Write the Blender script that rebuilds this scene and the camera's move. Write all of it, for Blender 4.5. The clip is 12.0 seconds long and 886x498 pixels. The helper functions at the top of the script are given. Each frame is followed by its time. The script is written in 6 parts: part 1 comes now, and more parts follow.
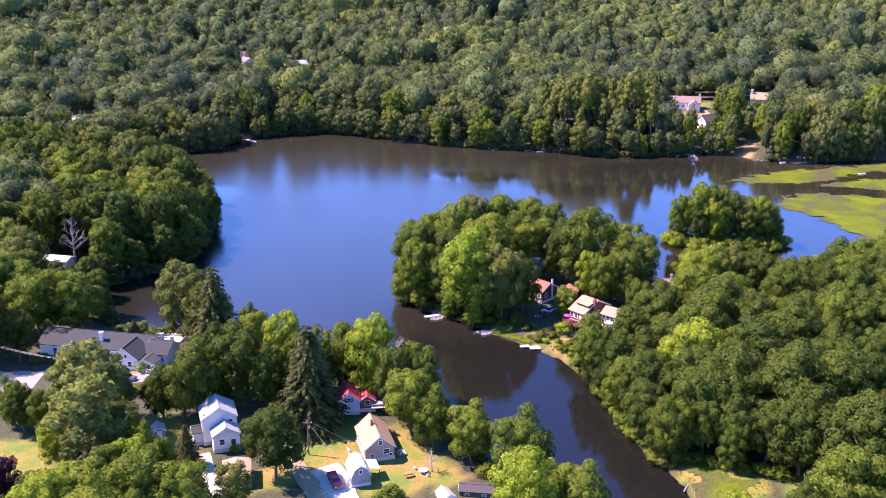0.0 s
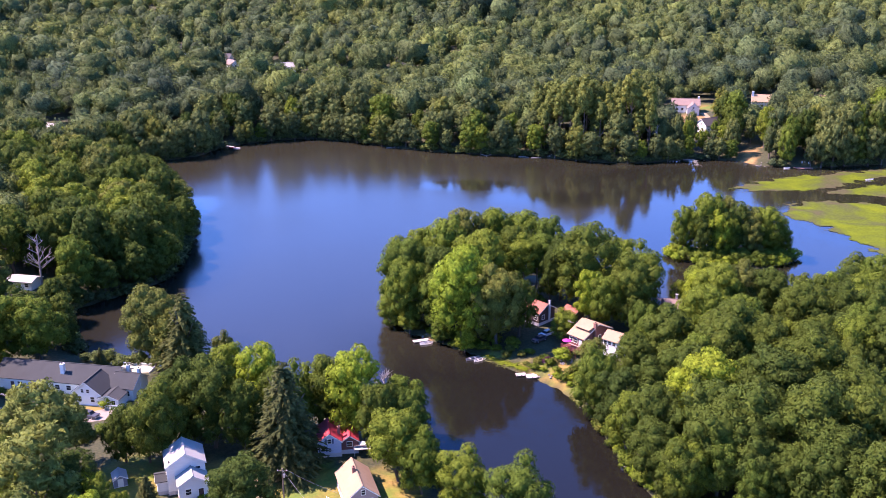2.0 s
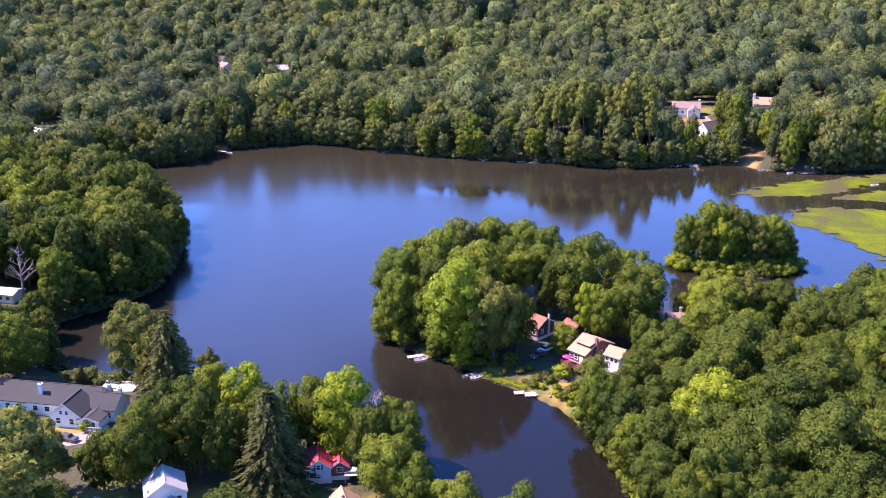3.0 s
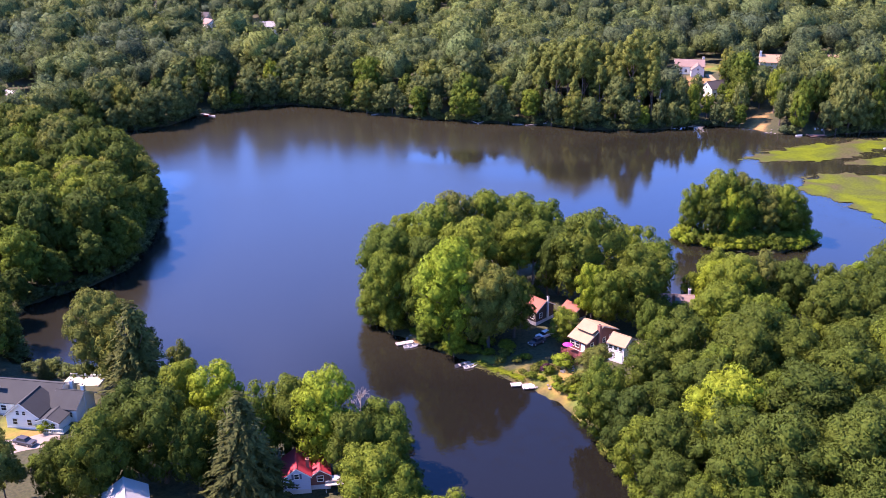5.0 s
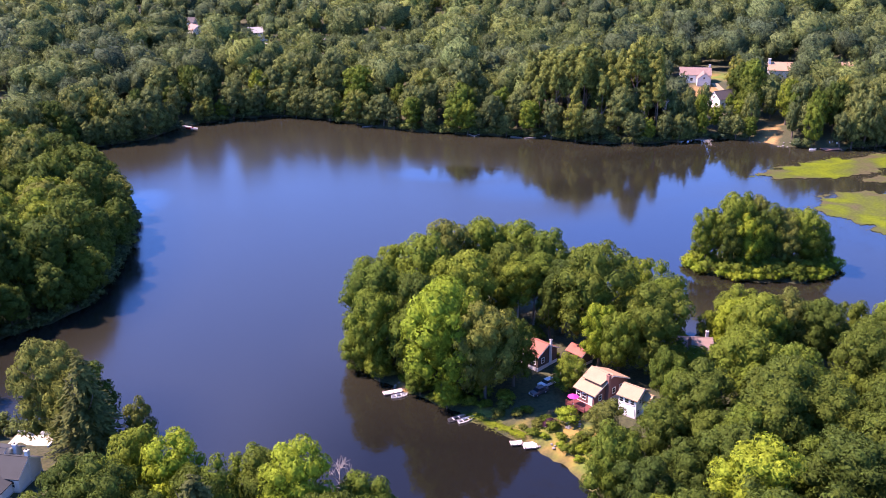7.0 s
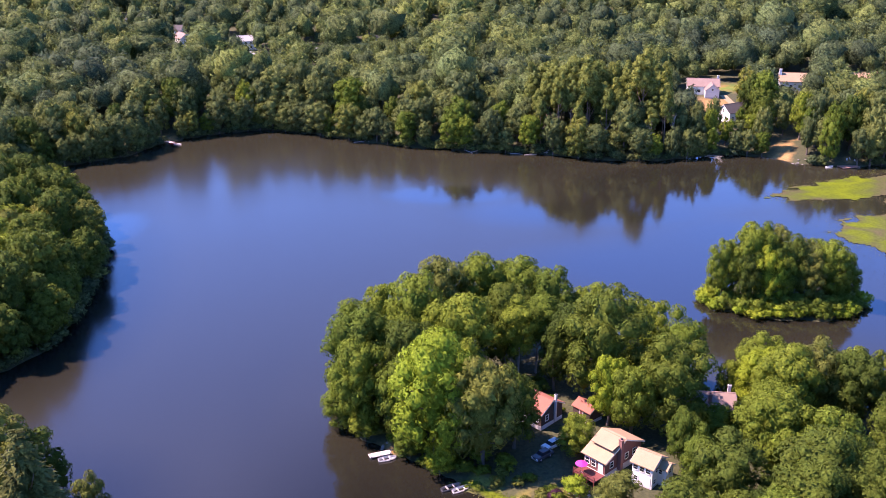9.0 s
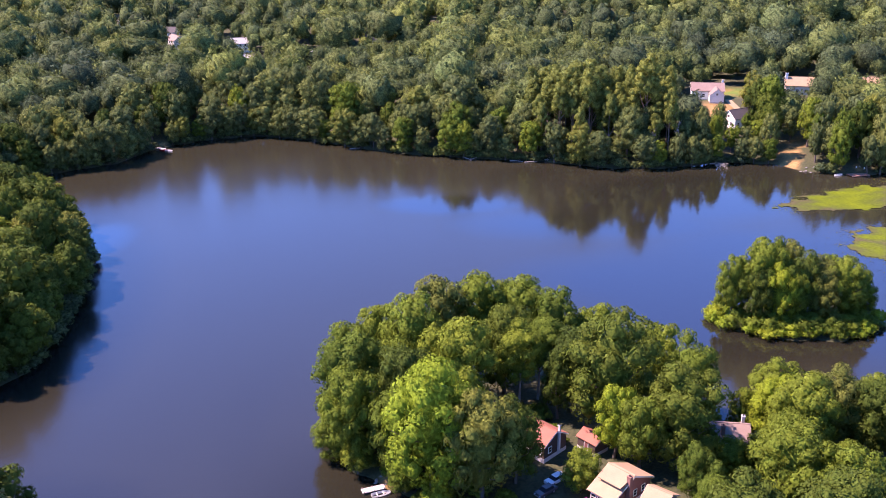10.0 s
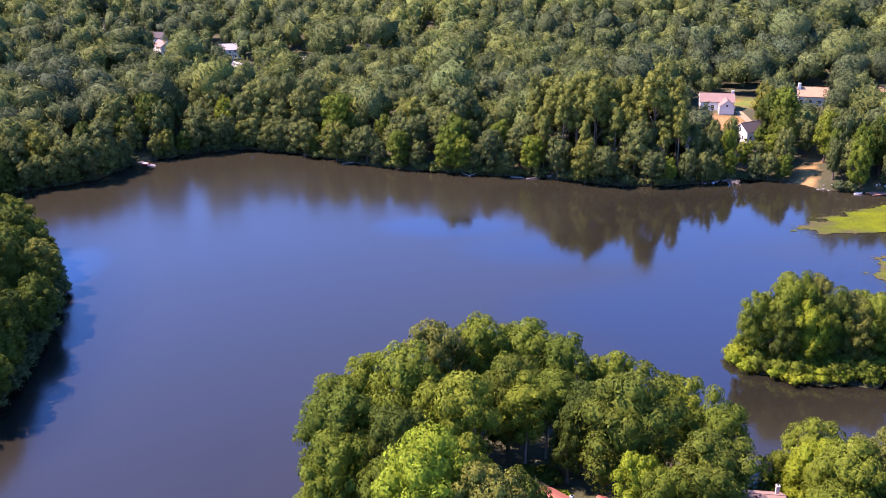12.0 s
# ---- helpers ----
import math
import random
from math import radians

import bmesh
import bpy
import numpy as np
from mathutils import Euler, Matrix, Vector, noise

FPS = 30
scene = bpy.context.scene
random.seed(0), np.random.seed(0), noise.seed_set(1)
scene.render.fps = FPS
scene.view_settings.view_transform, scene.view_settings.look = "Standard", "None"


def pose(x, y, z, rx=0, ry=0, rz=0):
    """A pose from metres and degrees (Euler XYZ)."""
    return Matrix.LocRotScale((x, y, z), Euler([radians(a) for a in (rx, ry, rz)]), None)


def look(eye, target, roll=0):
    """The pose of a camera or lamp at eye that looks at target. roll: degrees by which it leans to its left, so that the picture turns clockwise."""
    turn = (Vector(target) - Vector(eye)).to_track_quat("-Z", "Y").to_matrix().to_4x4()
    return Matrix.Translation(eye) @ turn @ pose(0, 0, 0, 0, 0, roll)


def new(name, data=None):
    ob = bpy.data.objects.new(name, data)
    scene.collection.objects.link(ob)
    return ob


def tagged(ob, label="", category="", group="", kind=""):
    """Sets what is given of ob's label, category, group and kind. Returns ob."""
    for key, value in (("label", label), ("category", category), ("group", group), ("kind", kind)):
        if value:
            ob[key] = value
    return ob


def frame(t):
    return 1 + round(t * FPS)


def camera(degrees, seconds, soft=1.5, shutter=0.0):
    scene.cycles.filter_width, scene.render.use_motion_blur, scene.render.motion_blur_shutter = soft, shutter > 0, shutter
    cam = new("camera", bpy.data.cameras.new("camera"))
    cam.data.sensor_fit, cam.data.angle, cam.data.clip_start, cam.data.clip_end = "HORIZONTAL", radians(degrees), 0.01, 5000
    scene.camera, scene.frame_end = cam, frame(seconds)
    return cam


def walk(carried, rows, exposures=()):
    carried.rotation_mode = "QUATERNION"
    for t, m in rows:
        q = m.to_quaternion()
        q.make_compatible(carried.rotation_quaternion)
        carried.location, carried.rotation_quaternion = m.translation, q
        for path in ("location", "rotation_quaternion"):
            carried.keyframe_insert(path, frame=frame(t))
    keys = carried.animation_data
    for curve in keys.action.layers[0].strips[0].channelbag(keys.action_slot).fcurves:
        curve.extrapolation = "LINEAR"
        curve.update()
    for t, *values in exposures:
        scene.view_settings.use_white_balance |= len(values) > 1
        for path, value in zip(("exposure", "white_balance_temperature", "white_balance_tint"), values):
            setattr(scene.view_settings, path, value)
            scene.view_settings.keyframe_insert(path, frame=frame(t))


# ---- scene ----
# camera and its flight
cam = camera(50.0, 12.0, 0.5)
PATH = [
    (0, (0.73, -21.94, 108.77), (-0.91, 72.97, 77.32), -0.03),
    (0.5, (0.74, -17.50, 108.49), (-0.67, 77.44, 77.09), -0.03),
    (1, (1.03, -12.42, 108.39), (-0.25, 82.49, 76.92), -0.12),
    (1.5, (1.35, -7.44, 108.51), (0.21, 87.43, 76.92), -0.17),
    (2, (1.60, -2.36, 108.45), (0.61, 92.52, 76.87), -0.24),
    (2.5, (1.83, 2.76, 108.34), (0.98, 97.65, 76.82), -0.26),
    (3, (2.18, 7.75, 108.45), (1.43, 102.64, 76.90), -0.30),
    (3.2, (2.29, 9.73, 108.43), (1.60, 104.62, 76.86), -0.32),
    (4.8, (3.21, 25.58, 108.24), (2.83, 118.86, 72.21), -0.47),
    (5, (3.33, 27.56, 108.22), (2.99, 120.84, 72.16), -0.48),
    (5.5, (3.67, 33.34, 108.16), (3.38, 126.62, 72.12), -0.51),
    (6, (3.93, 39.63, 108.14), (3.73, 132.89, 72.05), -0.51),
    (6.5, (4.19, 45.62, 108.32), (4.05, 138.88, 72.22), -0.55),
    (7, (4.61, 52.07, 108.07), (4.55, 145.36, 72.05), -0.53),
    (9, (6.04, 75.74, 108.63), (6.07, 169.08, 72.76), -0.60),
    (9.5, (6.41, 81.71, 108.76), (6.47, 175.04, 72.85), -0.60),
    (10, (6.45, 87.53, 109.02), (6.59, 180.83, 73.03), -0.58),
    (10.5, (6.22, 93.08, 109.56), (6.48, 186.36, 73.51), -0.56),
    (11, (6.36, 98.83, 109.66), (6.69, 192.10, 73.60), -0.54),
    (11.5, (6.39, 104.39, 109.57), (6.80, 197.66, 73.50), -0.50),
    (12, (6.39, 109.78, 109.73), (6.87, 203.05, 73.66), -0.47),
]
walk(cam, [(t, look(eye, target, roll)) for t, eye, target, roll in PATH], [(0, 2.04, 6650, 60), (12, 2.02, 7100, 59)])

# daylight: clear sky, sun from beyond the west shore
SUN_ELEVATION, SUN_TURN = radians(51), radians(-79)
world = bpy.data.worlds.new("sky")
scene.world = world
world.use_nodes = True
wn = world.node_tree.nodes
sky = wn.new("ShaderNodeTexSky")
sky.sky_type = "NISHITA"
sky.sun_disc = False
sky.sun_elevation, sky.sun_rotation = SUN_ELEVATION, SUN_TURN
sky.air_density, sky.dust_density, sky.ozone_density = 1.0, 0.0, 4.0
sky.altitude = 1800
wn["Background"].inputs["Strength"].default_value = 0.15
deep = wn.new("ShaderNodeHueSaturation")
deep.inputs["Saturation"].default_value = 1.30
world.node_tree.links.new(sky.outputs[0], deep.inputs["Color"])
world.node_tree.links.new(deep.outputs[0], wn["Background"].inputs["Color"])
sun_data = bpy.data.lights.new("sun", "SUN")
sun_data.energy, sun_data.angle, sun_data.color = 3.9, radians(0.5), (1.0, 0.93, 0.80)
sun = new("sun", sun_data)
toward = Vector((math.sin(SUN_TURN) * math.cos(SUN_ELEVATION), math.cos(SUN_TURN) * math.cos(SUN_ELEVATION), math.sin(SUN_ELEVATION)))
sun.matrix_world = look(toward * 400, (0, 0, 0))


# ---- materials ----
def nodes_of(name):
    m = bpy.data.materials.new(name)
    m.use_nodes = True
    t = m.node_tree
    return m, t.nodes, t.links, t.nodes["Principled BSDF"]


def ramp(n, stops):
    r = n.new("ShaderNodeValToRGB")
    e = r.color_ramp.elements
    while len(e) < len(stops):
        e.new(0.5)
    for el, (p, c) in zip(e, stops):
        el.position, el.color = p, (*c, 1)
    return r


def leaf_material(name, dark, mid, light, by_tint=False):
    """Foliage: hue by tree, value by clump, a share of the light passing through."""
    m, n, l, b = nodes_of(name)
    grain_scale = 1.3 if by_tint else 11.0
    geo = n.new("ShaderNodeNewGeometry")
    if by_tint:
        tree = n.new("ShaderNodeAttribute")
        tree.attribute_name = "tint"
        tree_out = tree.outputs["Fac"]
    else:
        tree = n.new("ShaderNodeObjectInfo")
        tree_out = tree.outputs["Random"]
    r = ramp(n, [(0.0, dark), (0.5, mid), (1.0, light)])
    l.new(tree_out, r.inputs[0])
    val = n.new("ShaderNodeMapRange")
    val.inputs["To Min"].default_value, val.inputs["To Max"].default_value = (0.72, 1.28) if by_tint else (0.80, 1.20)
    l.new(geo.outputs["Random Per Island"], val.inputs["Value"])
    tex = n.new("ShaderNodeTexCoord")
    noi = n.new("ShaderNodeTexNoise")
    noi.inputs["Scale"].default_value = 0.06 if by_tint else 2.2
    l.new(tex.outputs["Object"], noi.inputs["Vector"])
    hs = n.new("ShaderNodeHueSaturation")
    hmap = n.new("ShaderNodeMapRange")
    hmap.inputs["From Min"].default_value, hmap.inputs["From Max"].default_value = 0.3, 0.7
    hmap.inputs["To Min"].default_value, hmap.inputs["To Max"].default_value = (0.488, 0.512) if by_tint else (0.493, 0.507)
    l.new(noi.outputs["Fac"], hmap.inputs["Value"])
    l.new(hmap.outputs[0], hs.inputs["Hue"])
    grain = n.new("ShaderNodeTexNoise")
    grain.inputs["Scale"].default_value, grain.inputs["Detail"].default_value = grain_scale, 2
    l.new(tex.outputs["Object"], grain.inputs["Vector"])
    gmap = n.new("ShaderNodeMapRange")
    gmap.inputs["From Min"].default_value, gmap.inputs["From Max"].default_value = 0.32, 0.68
    gmap.inputs["To Min"].default_value, gmap.inputs["To Max"].default_value = (0.5, 1.5) if by_tint else (0.68, 1.32)
    l.new(grain.outputs["Fac"], gmap.inputs["Value"])
    both = n.new("ShaderNodeMath")
    both.operation = "MULTIPLY"
    l.new(val.outputs[0], both.inputs[0])
    l.new(gmap.outputs[0], both.inputs[1])
    l.new(both.outputs[0], hs.inputs["Value"])
    l.new(r.outputs[0], hs.inputs["Color"])
    l.new(hs.outputs[0], b.inputs["Base Color"])
    b.inputs["Roughness"].default_value = 0.75
    b.inputs["Specular IOR Level"].default_value = 0.05
    tr = n.new("ShaderNodeBsdfTranslucent")
    thin = n.new("ShaderNodeHueSaturation")
    thin.inputs["Value"].default_value = 1.4
    l.new(hs.outputs[0], thin.inputs["Color"])
    l.new(thin.outputs[0], tr.inputs["Color"])
    mix = n.new("ShaderNodeMixShader")
    mix.inputs[0].default_value = 0.22
    l.new(b.outputs[0], mix.inputs[1])
    l.new(tr.outputs[0], mix.inputs[2])
    # gaps between the leaves of a clump
    lace = n.new("ShaderNodeAttribute")
    lace.attribute_name = "lace"
    gaps = n.new("ShaderNodeTexNoise")
    gaps.inputs["Scale"].default_value, gaps.inputs["Detail"].default_value = 3.0 if by_tint else 26.0, 1
    l.new(tex.outputs["Object"], gaps.inputs["Vector"])
    hole = n.new("ShaderNodeMath")
    hole.operation, hole.inputs[1].default_value = "LESS_THAN", 0.46
    l.new(gaps.outputs["Fac"], hole.inputs[0])
    both2 = n.new("ShaderNodeMath")
    both2.operation = "MULTIPLY"
    l.new(hole.outputs[0], both2.inputs[0])
    l.new(lace.outputs["Fac"], both2.inputs[1])
    last = n.new("ShaderNodeMixShader")
    l.new(both2.outputs[0], last.inputs[0])
    l.new(mix.outputs[0], last.inputs[1])
    l.new(n.new("ShaderNodeBsdfTransparent").outputs[0], last.inputs[2])
    l.new(last.outputs[0], n["Material Output"].inputs["Surface"])
    return m


def plain(name, color, rough=0.7, metal=0.0, grain=6.0, spread=0.18, stain=0.35, bump=0.15, stretch=(1, 1, 1)):
    """Paint, wood, stone, shingles: base colour broken up at two scales, with fine relief."""
    m, n, l, b = nodes_of(name)
    tex = n.new("ShaderNodeTexCoord")
    mp = n.new("ShaderNodeMapping")
    mp.inputs["Scale"].default_value = stretch
    l.new(tex.outputs["Object"], mp.inputs["Vector"])
    fine, broad = n.new("ShaderNodeTexNoise"), n.new("ShaderNodeTexNoise")
    fine.inputs["Scale"].default_value, broad.inputs["Scale"].default_value = grain, stain
    fine.inputs["Detail"].default_value = broad.inputs["Detail"].default_value = 5
    for o in (fine, broad):
        l.new(mp.outputs[0], o.inputs["Vector"])
    add = n.new("ShaderNodeMath")
    l.new(fine.outputs["Fac"], add.inputs[0])
    l.new(broad.outputs["Fac"], add.inputs[1])
    rng = n.new("ShaderNodeMapRange")
    rng.inputs["From Min"].default_value, rng.inputs["From Max"].default_value = 0.6, 1.4
    rng.inputs["To Min"].default_value, rng.inputs["To Max"].default_value = 1 - spread, 1 + spread
    l.new(add.outputs[0], rng.inputs["Value"])
    hs = n.new("ShaderNodeHueSaturation")
    hs.inputs["Color"].default_value = (*color, 1)
    l.new(rng.outputs[0], hs.inputs["Value"])
    l.new(hs.outputs[0], b.inputs["Base Color"])
    b.inputs["Roughness"].default_value, b.inputs["Metallic"].default_value = rough, metal
    if bump:
        bp = n.new("ShaderNodeBump")
        bp.inputs["Strength"].default_value, bp.inputs["Distance"].default_value = bump, 0.03
        l.new(fine.outputs["Fac"], bp.inputs["Height"])
        l.new(bp.outputs[0], b.inputs["Normal"])
    return m


LEAF = {
    "oak": leaf_material("oak_leaves", (0.059, 0.101, 0.014), (0.084, 0.130, 0.015), (0.115, 0.160, 0.017)),
    "maple": leaf_material("maple_leaves", (0.124, 0.200, 0.016), (0.150, 0.222, 0.017), (0.178, 0.236, 0.018)),
    "dark": leaf_material("dark_leaves", (0.037, 0.066, 0.012), (0.051, 0.083, 0.013), (0.070, 0.103, 0.014)),
    "olive": leaf_material("olive_leaves", (0.080, 0.105, 0.023), (0.102, 0.125, 0.024), (0.127, 0.146, 0.026)),
    # far-shore broadleaf leaves, greyed so their colour carries the distance haze
    "alder": leaf_material("hazed_leaves", (0.057, 0.085, 0.029), (0.080, 0.110, 0.032), (0.108, 0.137, 0.035)),
    "spruce": leaf_material("spruce_needles", (0.056, 0.071, 0.022), (0.065, 0.080, 0.023), (0.076, 0.091, 0.024)),
    "pine": leaf_material("pine_needles", (0.102, 0.138, 0.032), (0.122, 0.157, 0.034), (0.142, 0.173, 0.036)),
    "purple": leaf_material("copper_leaves", (0.047, 0.020, 0.032), (0.053, 0.022, 0.035), (0.060, 0.024, 0.038)),
    # blue raised in the leaf colour to imitate aerial haze over the woods
    "woods": leaf_material("hazed_woodland_leaves", (0.037, 0.061, 0.031), (0.068, 0.099, 0.030), (0.109, 0.140, 0.030), True),
}
PINE_BARK = plain("pine_bark", (0.17, 0.125, 0.095), 0.9, grain=9, spread=0.35, stretch=(1, 1, 0.25))
BARK = plain("bark", (0.085, 0.068, 0.052), 0.9, grain=9, spread=0.4, stretch=(1, 1, 0.25))
PALE_BARK = plain("weathered_wood_bark", (0.25, 0.225, 0.20), 0.85, grain=9, spread=0.3, stretch=(1, 1, 0.25))

# water: dark and peaty, ruffled by the breeze with calmer lanes near the shores
WATER, n, l, b = nodes_of("lake_water")
b.inputs["Specular Tint"].default_value = (0.88, 0.84, 1.0, 1)
tex = n.new("ShaderNodeTexCoord")
wind = n.new("ShaderNodeAttribute")
wind.attribute_name = "ruffle"
l.new(wind.outputs["Fac"], b.inputs["Roughness"])
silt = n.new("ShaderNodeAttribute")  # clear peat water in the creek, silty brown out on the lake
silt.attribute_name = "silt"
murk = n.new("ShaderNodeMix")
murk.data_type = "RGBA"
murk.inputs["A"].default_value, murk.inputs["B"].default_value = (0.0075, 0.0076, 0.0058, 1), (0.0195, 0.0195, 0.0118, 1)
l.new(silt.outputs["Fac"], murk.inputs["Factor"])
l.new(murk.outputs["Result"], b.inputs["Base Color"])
gloss = n.new("ShaderNodeAttribute")
gloss.attribute_name = "gloss"
l.new(gloss.outputs["Fac"], b.inputs["IOR"])
rip = n.new("ShaderNodeTexNoise")
rip.inputs["Scale"].default_value, rip.inputs["Detail"].default_value = 0.9, 4
l.new(tex.outputs["Object"], rip.inputs["Vector"])
bp = n.new("ShaderNodeBump")
bp.inputs["Strength"].default_value, bp.inputs["Distance"].default_value = 0.10, 0.2
l.new(rip.outputs["Fac"], bp.inputs["Height"])
l.new(bp.outputs[0], b.inputs["Normal"])

# ground: leaf litter, lawn, sand and marsh grass by what covers it
GROUND, n, l, b = nodes_of("ground_cover")
tex = n.new("ShaderNodeTexCoord")
fine, broad = n.new("ShaderNodeTexNoise"), n.new("ShaderNodeTexNoise")
fine.inputs["Scale"].default_value, broad.inputs["Scale"].default_value = 1.6, 0.16
fine.inputs["Detail"].default_value = broad.inputs["Detail"].default_value = 6
for o in (fine, broad):
    l.new(tex.outputs["Object"], o.inputs["Vector"])
litter = ramp(n, [(0.3, (0.020, 0.024, 0.008)), (0.5, (0.034, 0.042, 0.011)), (0.75, (0.050, 0.045, 0.022))])
lawn = ramp(n, [(0.36, (0.080, 0.135, 0.010)), (0.48, (0.145, 0.145, 0.015)), (0.62, (0.215, 0.145, 0.030))])
sand = ramp(n, [(0.3, (0.20, 0.115, 0.032)), (0.6, (0.26, 0.155, 0.05)), (0.8, (0.31, 0.205, 0.09))])
l.new(fine.outputs["Fac"], litter.inputs[0])
l.new(broad.outputs["Fac"], lawn.inputs[0])
l.new(fine.outputs["Fac"], sand.inputs[0])
prev = litter.outputs[0]
for att, src in (("lawn", lawn), ("sand", sand)):
    a = n.new("ShaderNodeAttribute")
    a.attribute_name = att
    mx = n.new("ShaderNodeMix")
    mx.data_type = "RGBA"
    l.new(a.outputs["Fac"], mx.inputs["Factor"])
    l.new(prev, mx.inputs["A"])
    l.new(src.outputs[0], mx.inputs["B"])
    prev = mx.outputs["Result"]
hs = n.new("ShaderNodeHueSaturation")
vr = n.new("ShaderNodeMapRange")
vr.inputs["To Min"].default_value, vr.inputs["To Max"].default_value = 0.6, 1.4
l.new(fine.outputs["Fac"], vr.inputs["Value"])
l.new(vr.outputs[0], hs.inputs["Value"])
l.new(prev, hs.inputs["Color"])
l.new(hs.outputs[0], b.inputs["Base Color"])
b.inputs["Roughness"].default_value = 0.95
bp = n.new("ShaderNodeBump")
bp.inputs["Strength"].default_value, bp.inputs["Distance"].default_value = 0.5, 0.25
l.new(fine.outputs["Fac"], bp.inputs["Height"])
l.new(bp.outputs[0], b.inputs["Normal"])


# ---- the lie of the land ----
LAKE = [  # near bank from the west, down the creek, up its far side, round the peninsula
    (-107, 244), (-97, 229), (-84, 225.5), (-66, 224), (-54, 213), (-44, 202), (-30, 199), (-18, 198), (-8, 193), (-4, 187), (-3, 178),
    (1, 166), (8, 158), (18, 150), (27, 140), (30, 120), (30, 60), (48, 60), (50, 125), (48.5, 148), (43, 164), (39.5, 172),
    (37, 187), (34, 201), (29, 211), (19.5, 222), (10, 230), (-1, 240), (-11, 248), (-17, 258), (-18, 276), (-13, 290),
    (2, 297), (20, 299), (38, 294), (54, 280), (63, 268)]
LAKE += [  # inlet, south-east shore, marsh, far shore, north-west arm, west bank
    (66, 258), (72, 258), (80, 262), (100, 258), (125, 262), (150, 285), (175, 300), (240, 300), (300, 330), (300, 430),
    (260, 457), (206, 453), (171, 446), (151, 452), (144, 463), (122, 466), (96, 458), (73, 460), (48, 471), (19, 477),
    (-6, 484), (-27, 494), (-54, 510), (-77, 519), (-97, 514), (-119, 499), (-130, 474), (-146, 464), (-162, 452), (-172, 436),
    (-160, 414), (-132, 402), (-114, 384), (-103, 362), (-97, 340), (-94, 317), (-93, 291), (-100, 280), (-112, 268), (-113, 257)]
ISLET = [(77, 318), (82, 309), (93, 303), (107, 302), (119, 308), (123, 316), (117, 324), (100, 328), (84, 325)]


def signed(poly, x, y):
    """Distance to the polygon's edge, positive inside."""
    x, y = np.asarray(x, float), np.asarray(y, float)
    best, inside = np.full(x.shape, 1e9), np.zeros(x.shape, bool)
    for (ax, ay), (bx, by) in zip(poly, poly[1:] + poly[:1]):
        dx, dy = bx - ax, by - ay
        u = np.clip(((x - ax) * dx + (y - ay) * dy) / (dx * dx + dy * dy), 0, 1)
        best = np.minimum(best, np.hypot(x - ax - u * dx, y - ay - u * dy))
        cross = (ay > y) != (by > y)
        inside ^= cross & (x < (bx - ax) * (y - ay) / (by - ay + 1e-12) + ax)
    return np.where(inside, best, -best)


def shore(x, y):
    """Metres inland of the waterline; negative on the water."""
    wob = 0.9 * np.sin(np.asarray(x) * 0.55 + 0.3 * np.asarray(y)) * np.cos(np.asarray(y) * 0.41 - 0.2 * np.asarray(x))
    return np.maximum(-signed(LAKE, x, y), signed(ISLET, x, y)) + wob


def height(x, y):
    x, y = np.asarray(x, float), np.asarray(y, float)
    d = shore(x, y)
    land = 0.15 + 2.9 * (1 - np.exp(-np.maximum(d, 0) / 9)) + 0.4 * np.sin(x * 0.05) * np.cos(y * 0.043)* np.clip(d / 20, 0, 1)
    land = np.where(signed(ISLET, x, y) > -2, 0.1 + 0.08 * np.maximum(d, 0), land)
    far = np.clip((y - 455) / 85, 0, 1) ** 1.3 * 6.0 + np.clip(y - 600, 0, 1e9) * 0.085 + np.clip(y - 850, 0, 500) * 0.07
    far = far * np.clip(d / 30, 0, 1) + 5 * np.sin(x * 0.011 + 1) * np.sin(y * 0.009) * np.clip((y - 560) / 150, 0, 1)
    east = np.clip((x - 100) / 120, 0, 1) * 3 * np.clip(d / 30, 0, 1)
    return np.where(d > 0, land + far + east, np.maximum(-2.5, 0.28 * d))


def zat(x, y):
    return float(height(np.array([x]), np.array([y]))[0])


def mesh_from(name, verts, faces, mats=(), face_mat=None, normals=None):
    """A mesh from numpy arrays; faces is a list of (k, n) index arrays, normals one per vertex for soft foliage."""
    me = bpy.data.meshes.new(name)
    verts = np.asarray(verts, np.float32)
    me.vertices.add(len(verts))
    me.vertices.foreach_set("co", verts.ravel())
    loops = np.concatenate([f.ravel() for f in faces]).astype(np.int32)
    totals = np.concatenate([np.full(len(f), f.shape[1]) for f in faces]).astype(np.int32)
    me.loops.add(len(loops))
    me.loops.foreach_set("vertex_index", loops)
    me.polygons.add(len(totals))
    me.polygons.foreach_set("loop_start", np.r_[0, np.cumsum(totals)[:-1]].astype(np.int32))
    if face_mat is not None:
        me.polygons.foreach_set("material_index", np.asarray(face_mat, np.int32))
    for mt in mats:
        me.materials.append(mt)
    me.update(calc_edges=True)
    if normals is not None:
        me.polygons.foreach_set("use_smooth", np.ones(len(totals), bool))
        me.normals_split_custom_set_from_vertices(np.asarray(normals, np.float32).tolist())
    return me


def attribute(me, name, values):
    a = me.attributes.new(name, "FLOAT", "POINT")
    a.data.foreach_set("value", np.asarray(values, np.float32))


def spread_axis(lo, hi, fine, ends):
    inner = np.arange(lo, hi + 0.1, fine)
    return np.r_[[e for e in ends if e < lo], inner, [e for e in ends if e > hi]]


